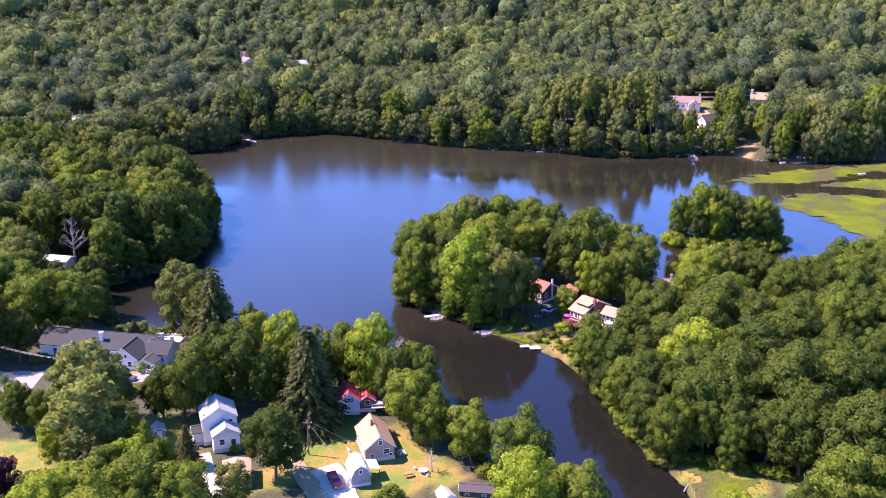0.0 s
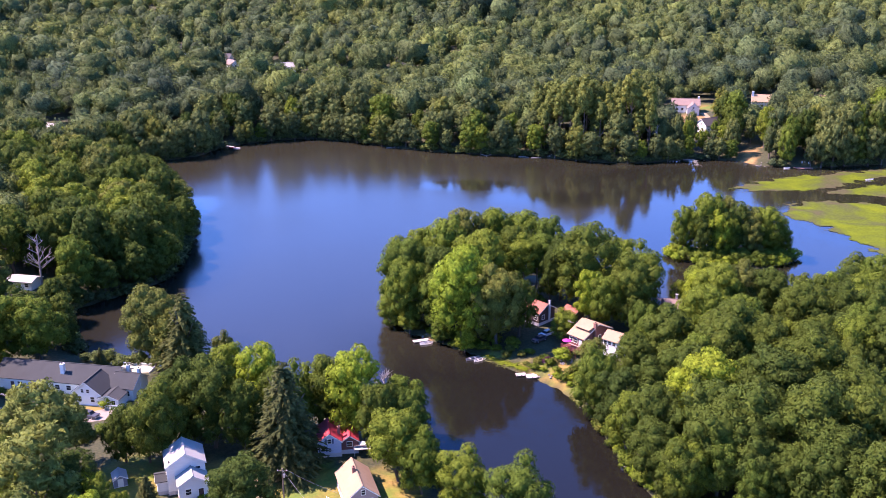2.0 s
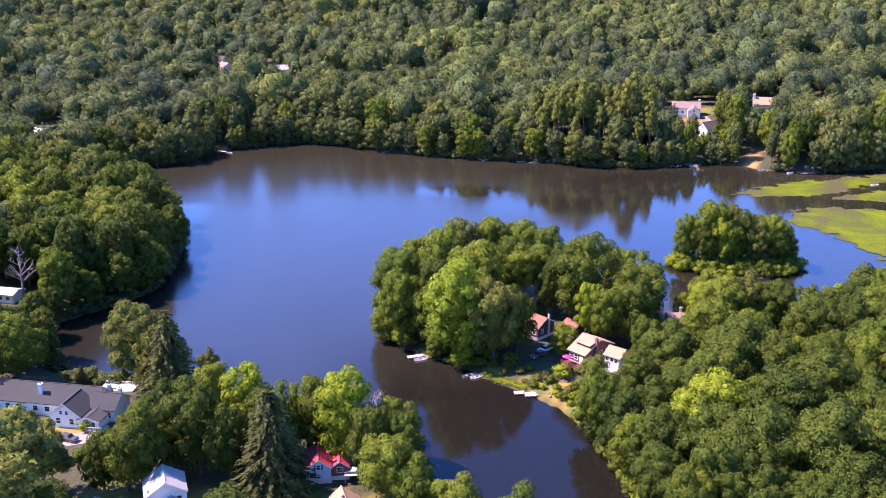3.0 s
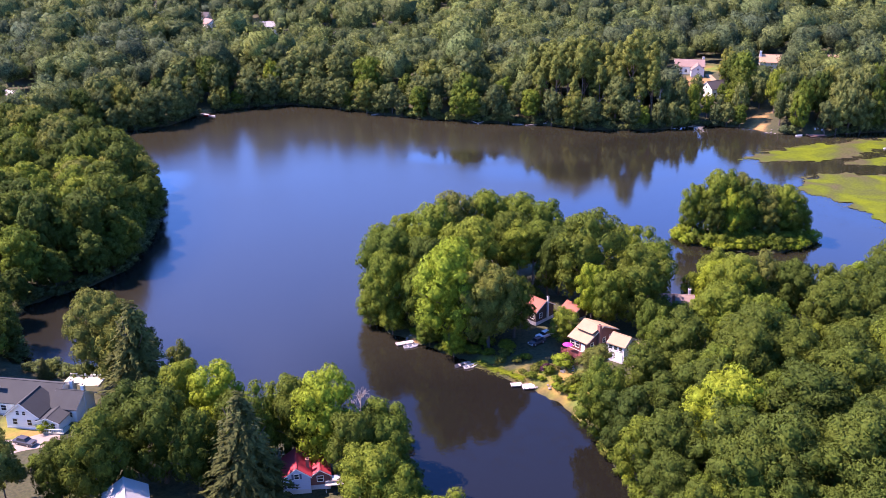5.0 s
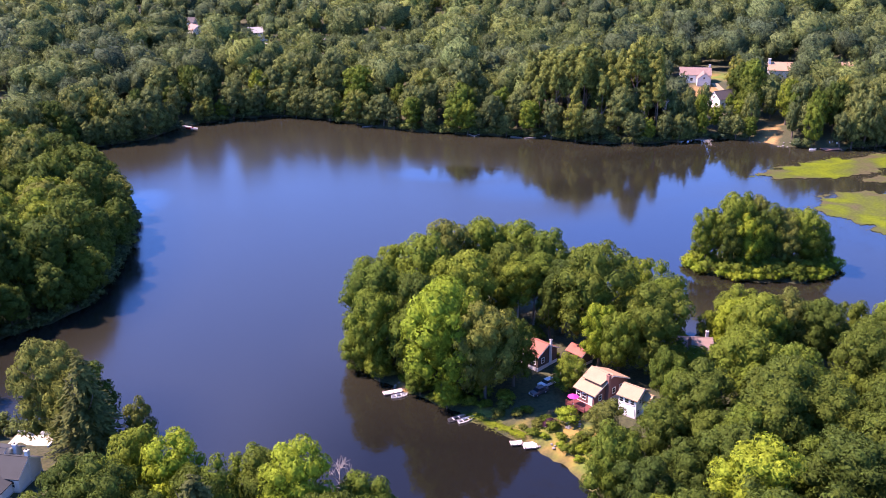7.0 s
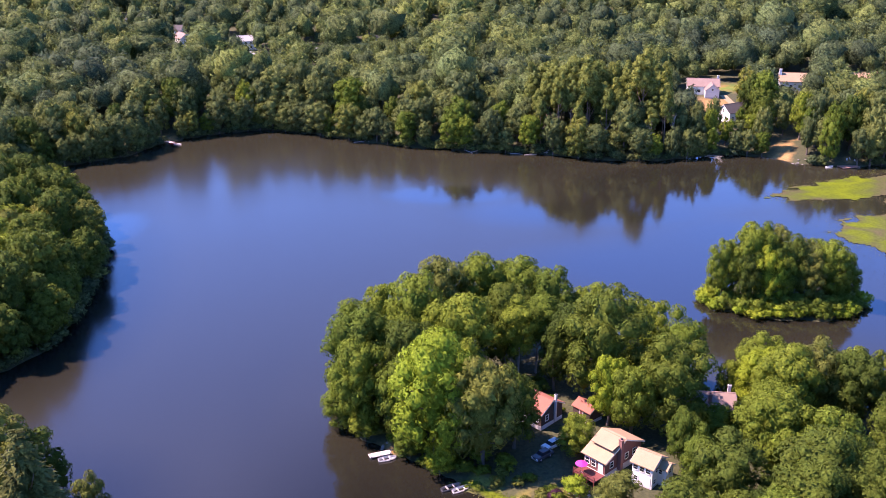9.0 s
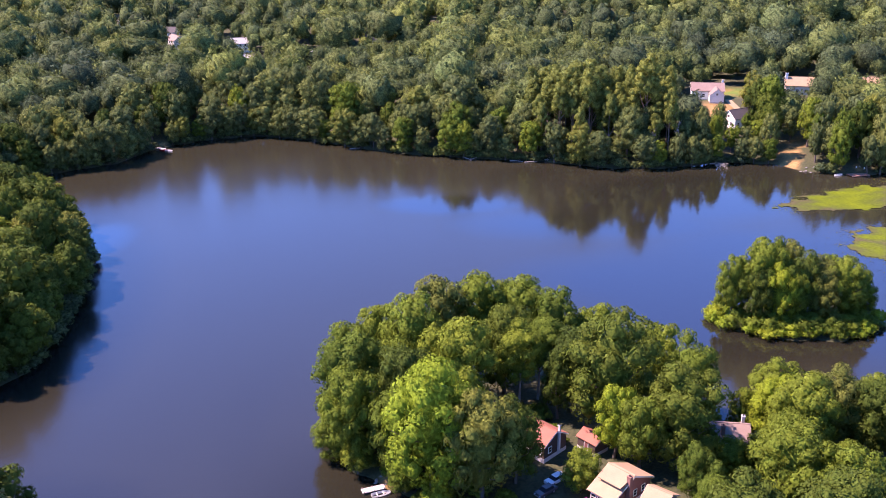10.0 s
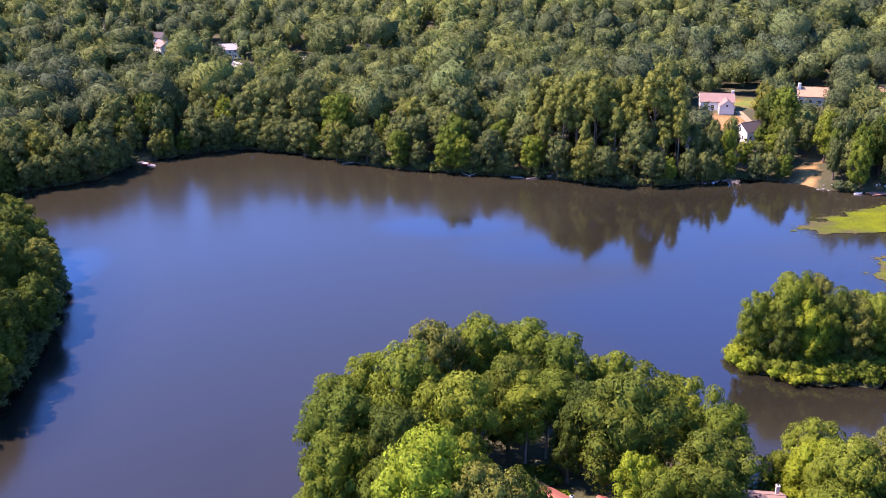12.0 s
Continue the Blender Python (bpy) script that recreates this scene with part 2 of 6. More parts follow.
xs = spread_axis(-165, 215, 2.5, [-5000, -2500, -1400, -900, -700, *range(-600, -170, 15), *range(225, 620, 15), 700, 900, 1400, 2500, 5000])
ys = spread_axis(95, 530, 2.5, [-5000, -2000, -800, -300, -100, 0, 30, 50, 65, 80, *range(540, 1400, 15), 1450, 1600, 2000, 3000, 5000])
gx, gy = np.meshgrid(xs, ys)
gz = height(gx, gy)
idx = np.arange(gx.size).reshape(gx.shape)
quads = np.stack([idx[:-1, :-1], idx[:-1, 1:], idx[1:, 1:], idx[1:, :-1]], -1).reshape(-1, 4)
ground_mesh = mesh_from("ground", np.stack([gx, gy, gz], -1).reshape(-1, 3), [quads], [GROUND])
LAWNS = [(-62, 166, 7), (-58.5, 160, 4), (-66, 161, 6), (-48, 170, 5), (-37, 149, 5), (-9, 163, 6), (-12, 168, 4), (-93, 155, 8), (-67, 163.5, 6), (-48.5, 171.5, 4), (-36, 148, 4.5), (-91, 151, 8), (-86, 147, 6), (-96, 157, 6), (20, 225, 2.6), (24, 222.5, 3), (28, 219.5, 4.6), (31, 216, 5), (33, 212, 4.6), (35, 220, 5), (34.5, 208, 2.6), (30, 223, 3.4), (26, 226, 3), (33, 219, 3), (-66, 170, 6), (-60, 166, 4), (-24, 167, 7), (-20, 153, 9), (-10, 157, 8), (-3, 150, 6), (-13, 145, 7), (-28, 156, 7), (-46, 166, 7), (-33, 158, 7), (-13, 152, 9), (-5, 155, 6), (-38, 147, 5), (-80, 140, 9), (-84, 200, 8), (-60, 140, 5),
         (54, 152, 8), (58, 147, 7), (37, 217, 5), (31, 213, 2.5), (146, 556, 14), (14, 230, 4), (34, 206, 4), (72, 146, 6)]
SANDS = [(173, 451, 2.6), (147, 459, 5.5), (151.5, 468, 5.5), (157, 477, 4), (-6, 244, 2.5), (131, 519, 11), (138, 530, 8), (-118, 503, 3)]


def cover(spots):
    out = np.zeros(gx.shape)
    wob = 1.5 * np.sin(gx * 0.9) * np.cos(gy * 0.8)
    for cx, cy, r in spots:
        out = np.maximum(out, np.clip((r + wob - np.hypot(gx - cx, gy - cy)) / 2.0, 0, 1))
    return out.ravel()


attribute(ground_mesh, "lawn", cover(LAWNS))
attribute(ground_mesh, "sand", cover(SANDS))
ground_mesh.polygons.foreach_set("use_smooth", np.ones(len(quads), bool))
ground = tagged(new("ground", ground_mesh), "wooded ground with lawns and sandy clearings round a lake", "ground", kind="structure")
wx, wy = np.meshgrid(np.arange(-230, 331, 4.0), np.arange(40, 561, 4.0))
wi = np.arange(wx.size).reshape(wx.shape)
water_mesh = mesh_from("water", np.stack([wx, wy, 0 * wx], -1).reshape(-1, 3),
                       [np.stack([wi[:-1, :-1], wi[:-1, 1:], wi[1:, 1:], wi[1:, :-1]], -1).reshape(-1, 4)], [WATER])
CALMS = [(92, 425, 62, 40), (62, 392, 46, 20), (14, 415, 26, 10), (95, 330, 60, 60), (-106, 378, 9, 16), (175, 360, 70, 60)]  # x, y, half-lengths


def breeze(x, y):
    """The water's roughness, silt and gloss: smooth in the lee of the pines and in the silt-free creek, ruffled on the
    open lake; colour darkened by the west bank to blend out tree shade.
    """
    wob = 0.25 * np.sin(x * 0.06 + 2 * np.sin(y * 0.035)) + 0.2 * np.sin(y * 0.11 + 1.5 * np.sin(x * 0.05))
    calm = np.zeros(x.shape)
    for cx, cy, rx, ry in CALMS:
        calm = np.maximum(calm, np.clip(1.7 * (1.15 - np.hypot((x - cx) / rx, (y - cy) / ry)) + wob, 0, 1))
    creek = np.clip((265 - y) / 45, 0, 1) * np.clip((x + 40) / 30, 0, 1)
    rough = np.clip(0.15 + 0.05 * wob + 0.04 * np.clip(-x / 100, -0.5, 1), 0.08, 0.24)
    lee = np.maximum(calm, creek)
    bank_dark = np.clip((26 + shore(x, y)) / 22, 0, 1) * np.clip((-30 - x) / 25, 0, 1) * np.clip((445 - y) / 30, 0, 1)  # water colour darkened along the west bank, blending out the cast tree shadows
    return rough * (1 - lee) + 0.03 * lee, (1 - creek) * (1 - 0.6 * calm) * (1 - 0.8 * bank_dark), (1.52 + 0.32 * calm) * (1 - creek) + 1.33 * creek


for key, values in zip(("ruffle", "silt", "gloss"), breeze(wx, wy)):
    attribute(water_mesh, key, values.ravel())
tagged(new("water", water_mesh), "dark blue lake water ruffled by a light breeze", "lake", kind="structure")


# ---- trees ----
def unit(v):
    return v / np.maximum(np.linalg.norm(v, axis=-1, keepdims=True), 1e-9)


def ico():
    p = (1 + 5**0.5) / 2
    v = unit(np.array([(-1, p, 0), (1, p, 0), (-1, -p, 0), (1, -p, 0), (0, -1, p), (0, 1, p), (0, -1, -p), (0, 1, -p), (p, 0, -1), (p, 0, 1), (-p, 0, -1), (-p, 0, 1)], float))
    d = np.linalg.norm(v[:, None] - v[None], axis=-1)
    near = (d > 0.1) & (d < 1.2)
    f = [(a, b, c) for a in range(12) for b in range(a + 1, 12) for c in range(b + 1, 12) if near[a, b] and near[b, c] and near[a, c]]
    f = [(a, b, c) if np.dot(np.cross(v[b] - v[a], v[c] - v[a]), v[a]) > 0 else (a, c, b) for a, b, c in f]
    return v, np.array(f)


ICO_V, ICO_F = ico()
OCT_V = np.array([(1, 0, 0), (0, 1, 0), (-1, 0, 0), (0, -1, 0), (0, 0, 1), (0, 0, -1)], float)
OCT_F = np.array([(0, 1, 4), (1, 2, 4), (2, 3, 4), (3, 0, 4), (1, 0, 5), (2, 1, 5), (3, 2, 5), (0, 3, 5)])


def clump_cards(rng, p, n, size, sides=4):
    """Four-cornered leaf clumps at p facing n, with uneven corners."""
    k = len(p)
    t = unit(np.cross(n, unit(rng.normal(size=(k, 3)))))
    b = np.cross(n, t)
    s = size * rng.uniform(0.65, 1.35, (k, 1))
    corner = [p + t * s * rng.uniform(0.7, 1.1, (k, 1)), p + b * s * rng.uniform(0.5, 0.9, (k, 1)), p - t * s * rng.uniform(0.7, 1.1, (k, 1)), p - b * s * rng.uniform(0.5, 0.9, (k, 1))]
    corner[0] = corner[0] - n * s * 0.25
    corner[2] = corner[2] - n * s * 0.25
    if sides == 3:
        corner = [corner[0] + b * s * 0.25, corner[1] - t * s * 0.2, corner[2] - b * s * rng.uniform(0.1, 0.7, (k, 1))]
    v = np.stack(corner, 1).reshape(-1, 3)
    return v, np.arange(sides * k).reshape(-1, sides)


def cut_in_four(v, f):
    """The same ball with each side cut in four again."""
    v, out, mid = [tuple(p) for p in v], [], {}
    for face in f:
        m = []
        for i, j in zip(face, np.roll(face, -1)):
            key = (min(i, j), max(i, j))
            if key not in mid:
                mid[key] = len(v)
                v.append(tuple(unit(np.array(v[i]) + np.array(v[j]))))
            m.append(mid[key])
        out += [(face[0], m[0], m[2]), (m[0], face[1], m[1]), (m[2], m[1], face[2]), tuple(m)]
    return np.array(v), np.array(out)


GEO_V, GEO_F = cut_in_four(ICO_V, ICO_F)


def mass_arrays(seed, cards, size, tall, bumps=22):
    """A far crown of radius about 1: leaf clumps over boughs that bulge out of one mass."""
    rng = np.random.default_rng(seed)
    tops, weight = unit(rng.normal(size=(bumps, 3)) + (0, 0, 0.3)), rng.uniform(0.45, 1.0, bumps)
    shape = np.array([1, 1, tall])

    def reach(d):
        swell = (np.exp(-((np.arccos(np.clip(d @ tops.T, -1, 1)) / 0.34) ** 2)) * weight).max(1)
        return (np.abs(d[:, 2]) ** 2.3 + np.hypot(d[:, 0], d[:, 1]) ** 2.3) ** (-1 / 2.3) * (0.56 + 0.43 * swell)

    face = GEO_F[GEO_V[GEO_F].mean(1)[:, 2] > -0.4]
    used, back = np.unique(face, return_inverse=True)
    core = GEO_V[used]
    p = core * (0.9 * reach(core) * rng.uniform(0.88, 1.04, len(core)))[:, None] * shape
    d = unit(rng.normal(size=(cards * 2, 3)))
    d = d[d[:, 2] > -0.45][:cards]
    step = 0.06
    side = unit(np.cross(d, (0.2, 0.9, 0.3)))
    over = np.cross(d, side)
    r = reach(d)
    slope = side * ((reach(unit(d + step * side)) - r) / step)[:, None] + over * ((reach(unit(d + step * over)) - r) / step)[:, None]
    out = unit(d * r[:, None] - slope)
    cv, cf = clump_cards(rng, d * (r * rng.uniform(0.93, 1.08, len(d)))[:, None] * shape, unit(out + 0.4 * rng.normal(size=d.shape)), size, 3)
    soft = unit(out + 0.34 * rng.normal(size=d.shape))
    return np.r_[cv, p], cf, back.reshape(-1, 3) + len(cv), np.r_[np.repeat(soft, 3, 0), core]


def crown_arrays(seed, lobes, cards, size, shape=(1, 1, 0.95), low=-0.55, lobe_r=(0.30, 0.46), loose=0.55, sides=3, small=False):
    """A crown of radius about 1: lobes of leaf clumps over inner masses. Returns corners, leaf faces, inner faces and soft normals."""
    rng = np.random.default_rng(seed)
    d = unit(rng.normal(size=(900, 3)))
    d = d[d[:, 2] > low]
    keep = [d[0]]
    for cand in d[1:]:
        if len(keep) < lobes and min(np.linalg.norm(cand - q) for q in keep) > 1.75 / lobes**0.5:
            keep.append(cand)
    keep = np.array(keep)
    wide = np.sqrt((1 - 0.3 * keep[:, 2] ** 2) / np.maximum(1 - keep[:, 2] ** 2, 0.12))
    keep[:, :2] *= np.where(keep[:, 2] < 0, np.minimum(wide, 2.2), 1)[:, None]
    if small:  # broad shoulders under a rounded top
        keep /= ((np.hypot(keep[:, 0], keep[:, 1]) ** 2.4 + np.abs(keep[:, 2]) ** 2.4) ** (1 / 2.4))[:, None]
    c = keep * np.array(shape) * rng.uniform(*((0.66, 0.84) if small else (0.5, 0.8)), (len(keep), 1))
    r = rng.uniform(*lobe_r, len(keep))
    c, r = np.r_[c, [[0, 0, 0]]], np.r_[r, 0.62 if small else 0.55]
    if small:
        c, r = np.r_[c, [[0, 0, 0.42 * shape[2]], [0, 0, -0.4 * shape[2]]]], np.r_[r, 0.56, 0.56]
    who = rng.choice(len(c), cards * 4, p=r**2 / (r**2).sum())
    out = unit(rng.normal(size=(cards * 4, 3)))
    out[:, 2] = np.where(out[:, 2] < -0.55, -out[:, 2], out[:, 2])
    p = c[who] + out * (r[who] * rng.uniform(0.86, 1.12, cards * 4))[:, None] * np.array([1, 1, 0.85])
    gap = np.linalg.norm(p[:, None] - c[None], axis=-1) / r[None]
    gap[np.arange(len(p)), who] = 9
    good = np.flatnonzero(gap.min(1) > 0.88)[:cards]
    p, out = p[good], out[good]
    n = unit(out + loose * rng.normal(size=out.shape) + np.array([0, 0, 0.2]))
    cv, cf = clump_cards(rng, p, n, size, sides)
    soft = unit(0.9 * out + 0.18 * unit(p) + 0.22 * rng.normal(size=out.shape))
    verts, tris, norms, base = [cv], [], [np.repeat(soft, sides, 0)], len(cv)
    for ci, ri in zip(c, r):
        bv, bf = (OCT_V, OCT_F) if ri < 0.5 else (ICO_V, ICO_F)
        q = ci + bv * (1, 1, 0.85) * ri * 0.76 * rng.uniform(0.85, 1.1, (len(bv), 1))
        verts.append(q)
        norms.append(unit(0.8 * bv + 0.3 * unit(q) + 0.1 * rng.normal(size=bv.shape)))
        tris.append(bf + base)
        base += len(q)
    return np.concatenate(verts), cf, np.concatenate(tris), np.concatenate(norms)


def spruce_arrays(seed, whorls=30, arms=20):
    """A spruce of height 1: whorls of drooping feathered boughs over an inner cone."""
    rng = np.random.default_rng(seed)
    v = []
    for w in range(whorls):
        z = 0.07 + 0.9 * w / whorls
        reach = 0.31 * (1 - z) ** 0.8 + 0.012
        for a in range(max(5, int(arms * (1.15 - z * 0.7)))):
            ang, rr, zz = rng.uniform(0, 6.283), reach * rng.uniform(0.7, 1.15), z + rng.uniform(-0.018, 0.018)
            out, side = np.array((math.cos(ang), math.sin(ang), 0)), np.array((-math.sin(ang), math.cos(ang), 0))
            for f in rng.uniform(0.1, 0.98, 17):
                stem = out * rr * f + np.array((0, 0, zz - 0.07 * f * f * rr / 0.3))
                ln = 0.2 * rr * (1.3 - f) * rng.uniform(0.7, 1.3) + 0.010
                swing = rng.uniform(-1, 1)
                tip = stem + out * ln * rng.uniform(0.4, 1.0) + side * swing * ln - np.array((0, 0, ln * rng.uniform(0.1, 0.6)))
                w = (side + out * rng.uniform(-0.8, 0.8)) * 0.011
                v += [stem - w, stem + w + np.array((0, 0, 0.003)), tip]
            v += [out * rr * 0.8 + side * 0.012 + np.array((0, 0, zz - 0.045)), out * rr * 0.8 - side * 0.012 + np.array((0, 0, zz - 0.045)), out * rr * 1.08 + np.array((0, 0, zz - 0.075))]
    cv = np.array(v)
    cf = np.arange(len(cv)).reshape(-1, 3)
    k = 9
    ang = np.arange(k) * 6.283 / k
    cone = np.r_[np.c_[0.05 * np.cos(ang), 0.05 * np.sin(ang), np.full(k, 0.08)], [[0, 0, 0.97]]]
    tri = np.array([(i, (i + 1) % k, k) for i in range(k)]) + len(cv)
    flip = np.einsum("ij,ij->i", np.cross(cv[cf[:, 1]] - cv[cf[:, 0]], cv[cf[:, 2]] - cv[cf[:, 0]]), cv[cf[:, 0]] * (1, 1, 0) + (0, 0, 0.2)) < 0
    cf[flip] = cf[flip][:, ::-1]
    v = np.r_[cv, cone]
    up = unit(np.c_[unit(v[:, :2]), np.full(len(v), 0.9)])
    spray = np.repeat(rng.normal(size=(len(cf), 3)), 3, 0)
    return v, cf, tri, unit(up + 0.3 * np.r_[spray, np.zeros((len(cone), 3))])


def tube(rings):
    """Verts and quads of a tapered limb through (centre, radius) rings, six-sided."""
    k, v = 6, []
    rings = [(np.array(c, float), r) for c, r in rings]
    for i, (c, r) in enumerate(rings):
        a, b = rings[max(i - 1, 0)][0], rings[min(i + 1, len(rings) - 1)][0]
        ax = unit(b - a)
        s = unit(np.cross(ax, (0.31, 0.95, 0.02) if abs(ax[2]) > 0.5 else (0, 0, 1)))
        u = np.cross(s, ax)
        v += [c + r * (s * math.cos(j * 6.283 / k) + u * math.sin(j * 6.283 / k)) for j in range(k)]
    f = [(i * k + j, i * k + (j + 1) % k, (i + 1) * k + (j + 1) % k, (i + 1) * k + j) for i in range(len(rings) - 1) for j in range(k)]
    return np.array(v), np.array(f)


def join(pieces):
    vs, fs, base = [], [], 0
    for v, f in pieces:
        vs.append(v)
        fs.append(f + base)
        base += len(v)
    return np.concatenate(vs), np.concatenate(fs)


def trunk_arrays(seed, limbs=6):
    """A trunk of height 1 that forks into limbs towards the crown."""
    rng = np.random.default_rng(seed)
    lean = rng.normal(0, 0.02, 2)
    pieces = [tube([((0, 0, -0.05), 0.036), ((0, 0, 0.02), 0.028), ((lean[0], lean[1], 0.5), 0.020), ((lean[0] * 2, lean[1] * 2, 1.05), 0.009)])]
    for i in range(limbs):
        z, a = rng.uniform(0.42, 0.8), i * 2.4 + rng.uniform(-0.4, 0.4)
        ln = rng.uniform(0.22, 0.34)
        c, s = math.cos(a), math.sin(a)
        pieces.append(tube([((0, 0, z), 0.013), ((c * ln * 0.5, s * ln * 0.5, z + 0.1), 0.009), ((c * ln, s * ln, z + 0.26), 0.004)]))
    return join(pieces)


def bare_arrays(seed, limbs=16):
    """A dead tree of height 1: bare trunk, limbs and twigs."""
    rng = np.random.default_rng(seed)
    pieces = [tube([((0, 0, -0.03), 0.022), ((0.01, 0, 0.4), 0.016), ((0.0, 0.02, 1.0), 0.004)])]
    for i in range(limbs):
        z, a = rng.uniform(0.3, 0.92), i * 2.4 + rng.uniform(-0.5, 0.5)
        ln = 0.34 * (1.15 - z)
        c, s = math.cos(a), math.sin(a)
        tip = np.array((c * ln, s * ln, z + ln * 0.75))
        pieces.append(tube([((0, 0, z), 0.009), (tip, 0.003)]))
        for _ in range(4):
            f = rng.uniform(0.35, 0.95)
            b = np.array((0, 0, z)) * (1 - f) + tip * f
            pieces.append(tube([(b, 0.004), (b + rng.normal(0, 0.05, 3) + (0, 0, 0.07), 0.0015)]))
    return join(pieces)


def crown_mesh(kind, i, cards=2200, size=0.096):
    if kind == "spruce":
        v, q, t, nrm = spruce_arrays(40 + i)
        return mesh_from("spruce_crown", v, [q, t], [LEAF["spruce"]], normals=nrm)
    if kind == "pine":
        v, q, t, nrm = crown_arrays(60 + i, 30, 2300, 0.095, (0.85, 0.85, 1.55), -0.85, (0.16, 0.30), 0.8)
    elif kind == "shrub":
        v, q, t, nrm = crown_arrays(80 + i, 9, 420, 0.15, (1, 1, 0.75), -0.1, (0.3, 0.48), 0.6)
    else:
        v, q, t, nrm = crown_arrays(i * 7 + len(kind), 32 + 3 * (i % 4), cards, size, (1, 1, (1.28, 1.36, 1.22, 1.4)[i % 4]), (-0.8, -0.92)[i % 2], (0.20, 0.35), 0.45, 3, True)
    me = mesh_from(kind + "_crown", v, [q, t], [LEAF[kind]] if kind in LEAF else [], normals=nrm)
    attribute(me, "lace", np.arange(len(v)) < q.size)
    return me


CROWN, BROAD = {}, ("oak", "maple", "dark", "olive", "purple")
for kind in BROAD + ("pine", "spruce"):
    CROWN[kind] = [crown_mesh(kind, i) for i in range(5 if kind == "oak" else 1 if kind == "purple" else 3)]
CROWN_NEAR = {kind: [crown_mesh(kind, 20 + i, 6800, 0.054) for i in range(3)] for kind in ("oak", "maple", "dark", "olive")}
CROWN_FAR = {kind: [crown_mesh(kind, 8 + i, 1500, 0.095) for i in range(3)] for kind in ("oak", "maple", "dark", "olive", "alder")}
for kind in ("oak", "maple", "olive", "purple"):
    CROWN["shrub_" + kind] = []
    for i in range(2):
        me = crown_mesh("shrub", i)
        me.materials.append(LEAF[kind])
        CROWN["shrub_" + kind].append(me)
TRUNK = [mesh_from("trunk", *[a if k == 0 else [a] for k, a in enumerate(trunk_arrays(s))], [BARK]) for s in range(4)]
TRUNK_PALE = [mesh_from("trunk", *[a if k == 0 else [a] for k, a in enumerate(trunk_arrays(s + 9))], [PALE_BARK]) for s in range(4)]
TRUNK_PINE = [mesh_from("trunk", *[a if k == 0 else [a] for k, a in enumerate(trunk_arrays(s + 15, 3))], [PINE_BARK]) for s in range(4)]
BARE = [mesh_from("bare_tree", *[a if k == 0 else [a] for k, a in enumerate(bare_arrays(s))], [PALE_BARK]) for s in range(2)]
LABEL = {
    "oak": ("mid-green oak in full summer leaf", "oak_tree"), "maple": ("bright yellow-green maple in full sunlit leaf", "maple_tree"),
    "dark": ("dark green dense-crowned tree in full leaf", "linden_tree"), "olive": ("olive-green broadleaf tree with dusty brownish leaves", "ash_tree"),
    "alder": ("far-shore broadleaf tree, leaf colour greyed like distance haze", "hazed_tree"),
    "purple": ("dark purple copper beech in full leaf", "copper_beech"), 
    "pine": ("tall grey-green white pine with layered boughs", "pine_tree"), "spruce": ("dark green conical spruce with drooping boughs", "spruce_tree")}
planted = []


def plant(kind, x, y, r, group="", tall=1.0, bare=False):
    """A tree with its trunk's foot on the ground at x, y and a crown of radius r."""
    rng = np.random.default_rng(int(abs(x * 131 + y * 717)) + 3)
    tall = tall * rng.uniform(0.88, 1.14) if group == "woodland trees" else tall
    tall = 1.5 if kind == "spruce" and r < 1 else tall
    planted.append((x, y, r))
    z, turn = zat(x, y), rng.uniform(0, 360)
    if kind.startswith("shrub"):
        ob = new("shrub", CROWN[kind][int(rng.integers(2))])
        ob.matrix_world = pose(x, y, max(z, 0) + 0.35 * r, 0, 0, turn) @ Matrix.Diagonal((r, r, r * 0.9, 1))
        return tagged(ob, {"shrub_oak": "rounded green shrub in full leaf", "shrub_maple": "bright yellow-green shrub in full leaf", "shrub_olive": "olive-green bushy undergrowth shrub", "shrub_purple": "dark purple-leaved shrub on the grassy bank"}[kind], "shrub", group)
    label, name = LABEL[kind]
    tree = tagged(new(name), label, "tree", group)
    tree.matrix_world = pose(x, y, max(z, 0.1) - 0.1, 0, 0, turn)
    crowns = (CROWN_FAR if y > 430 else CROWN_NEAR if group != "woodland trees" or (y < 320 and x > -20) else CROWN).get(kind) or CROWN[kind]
    trunk, crown = new("trunk", (TRUNK_PINE if kind == "pine" else TRUNK_PALE if bare else TRUNK)[int(rng.integers(4))]), new("crown", crowns[int(rng.integers(len(crowns)))])
    trunk.parent = crown.parent = tree
    if kind == "spruce":
        h = 3.4 * r * tall
        crown.matrix_basis = Matrix.Diagonal((h * 1.15, h * 1.15, h, 1))
        trunk.matrix_basis = Matrix.Diagonal((h * 0.5, h * 0.5, h * 0.8, 1))
    else:
        h = ((2.6 * r + 5) if kind == "pine" else (2.1 * r + 6)) * tall
        half = (0.33 if bare else 0.46 if kind == "pine" else 0.485) * h * rng.uniform(0.95, 1.05)
        rise = h - half * 1.03
        crown.matrix_basis = pose(0, 0, rise) @ Matrix.Diagonal((r * rng.uniform(1.0, 1.18), r * rng.uniform(1.0, 1.18), half / (1.5 if kind == "pine" else 1.27), 1))
        stout = h * (0.36 if kind == "pine" else 0.5 if bare else 0.8)
        trunk.matrix_basis = Matrix.Diagonal((stout, stout, rise * 1.02, 1))
    return tree


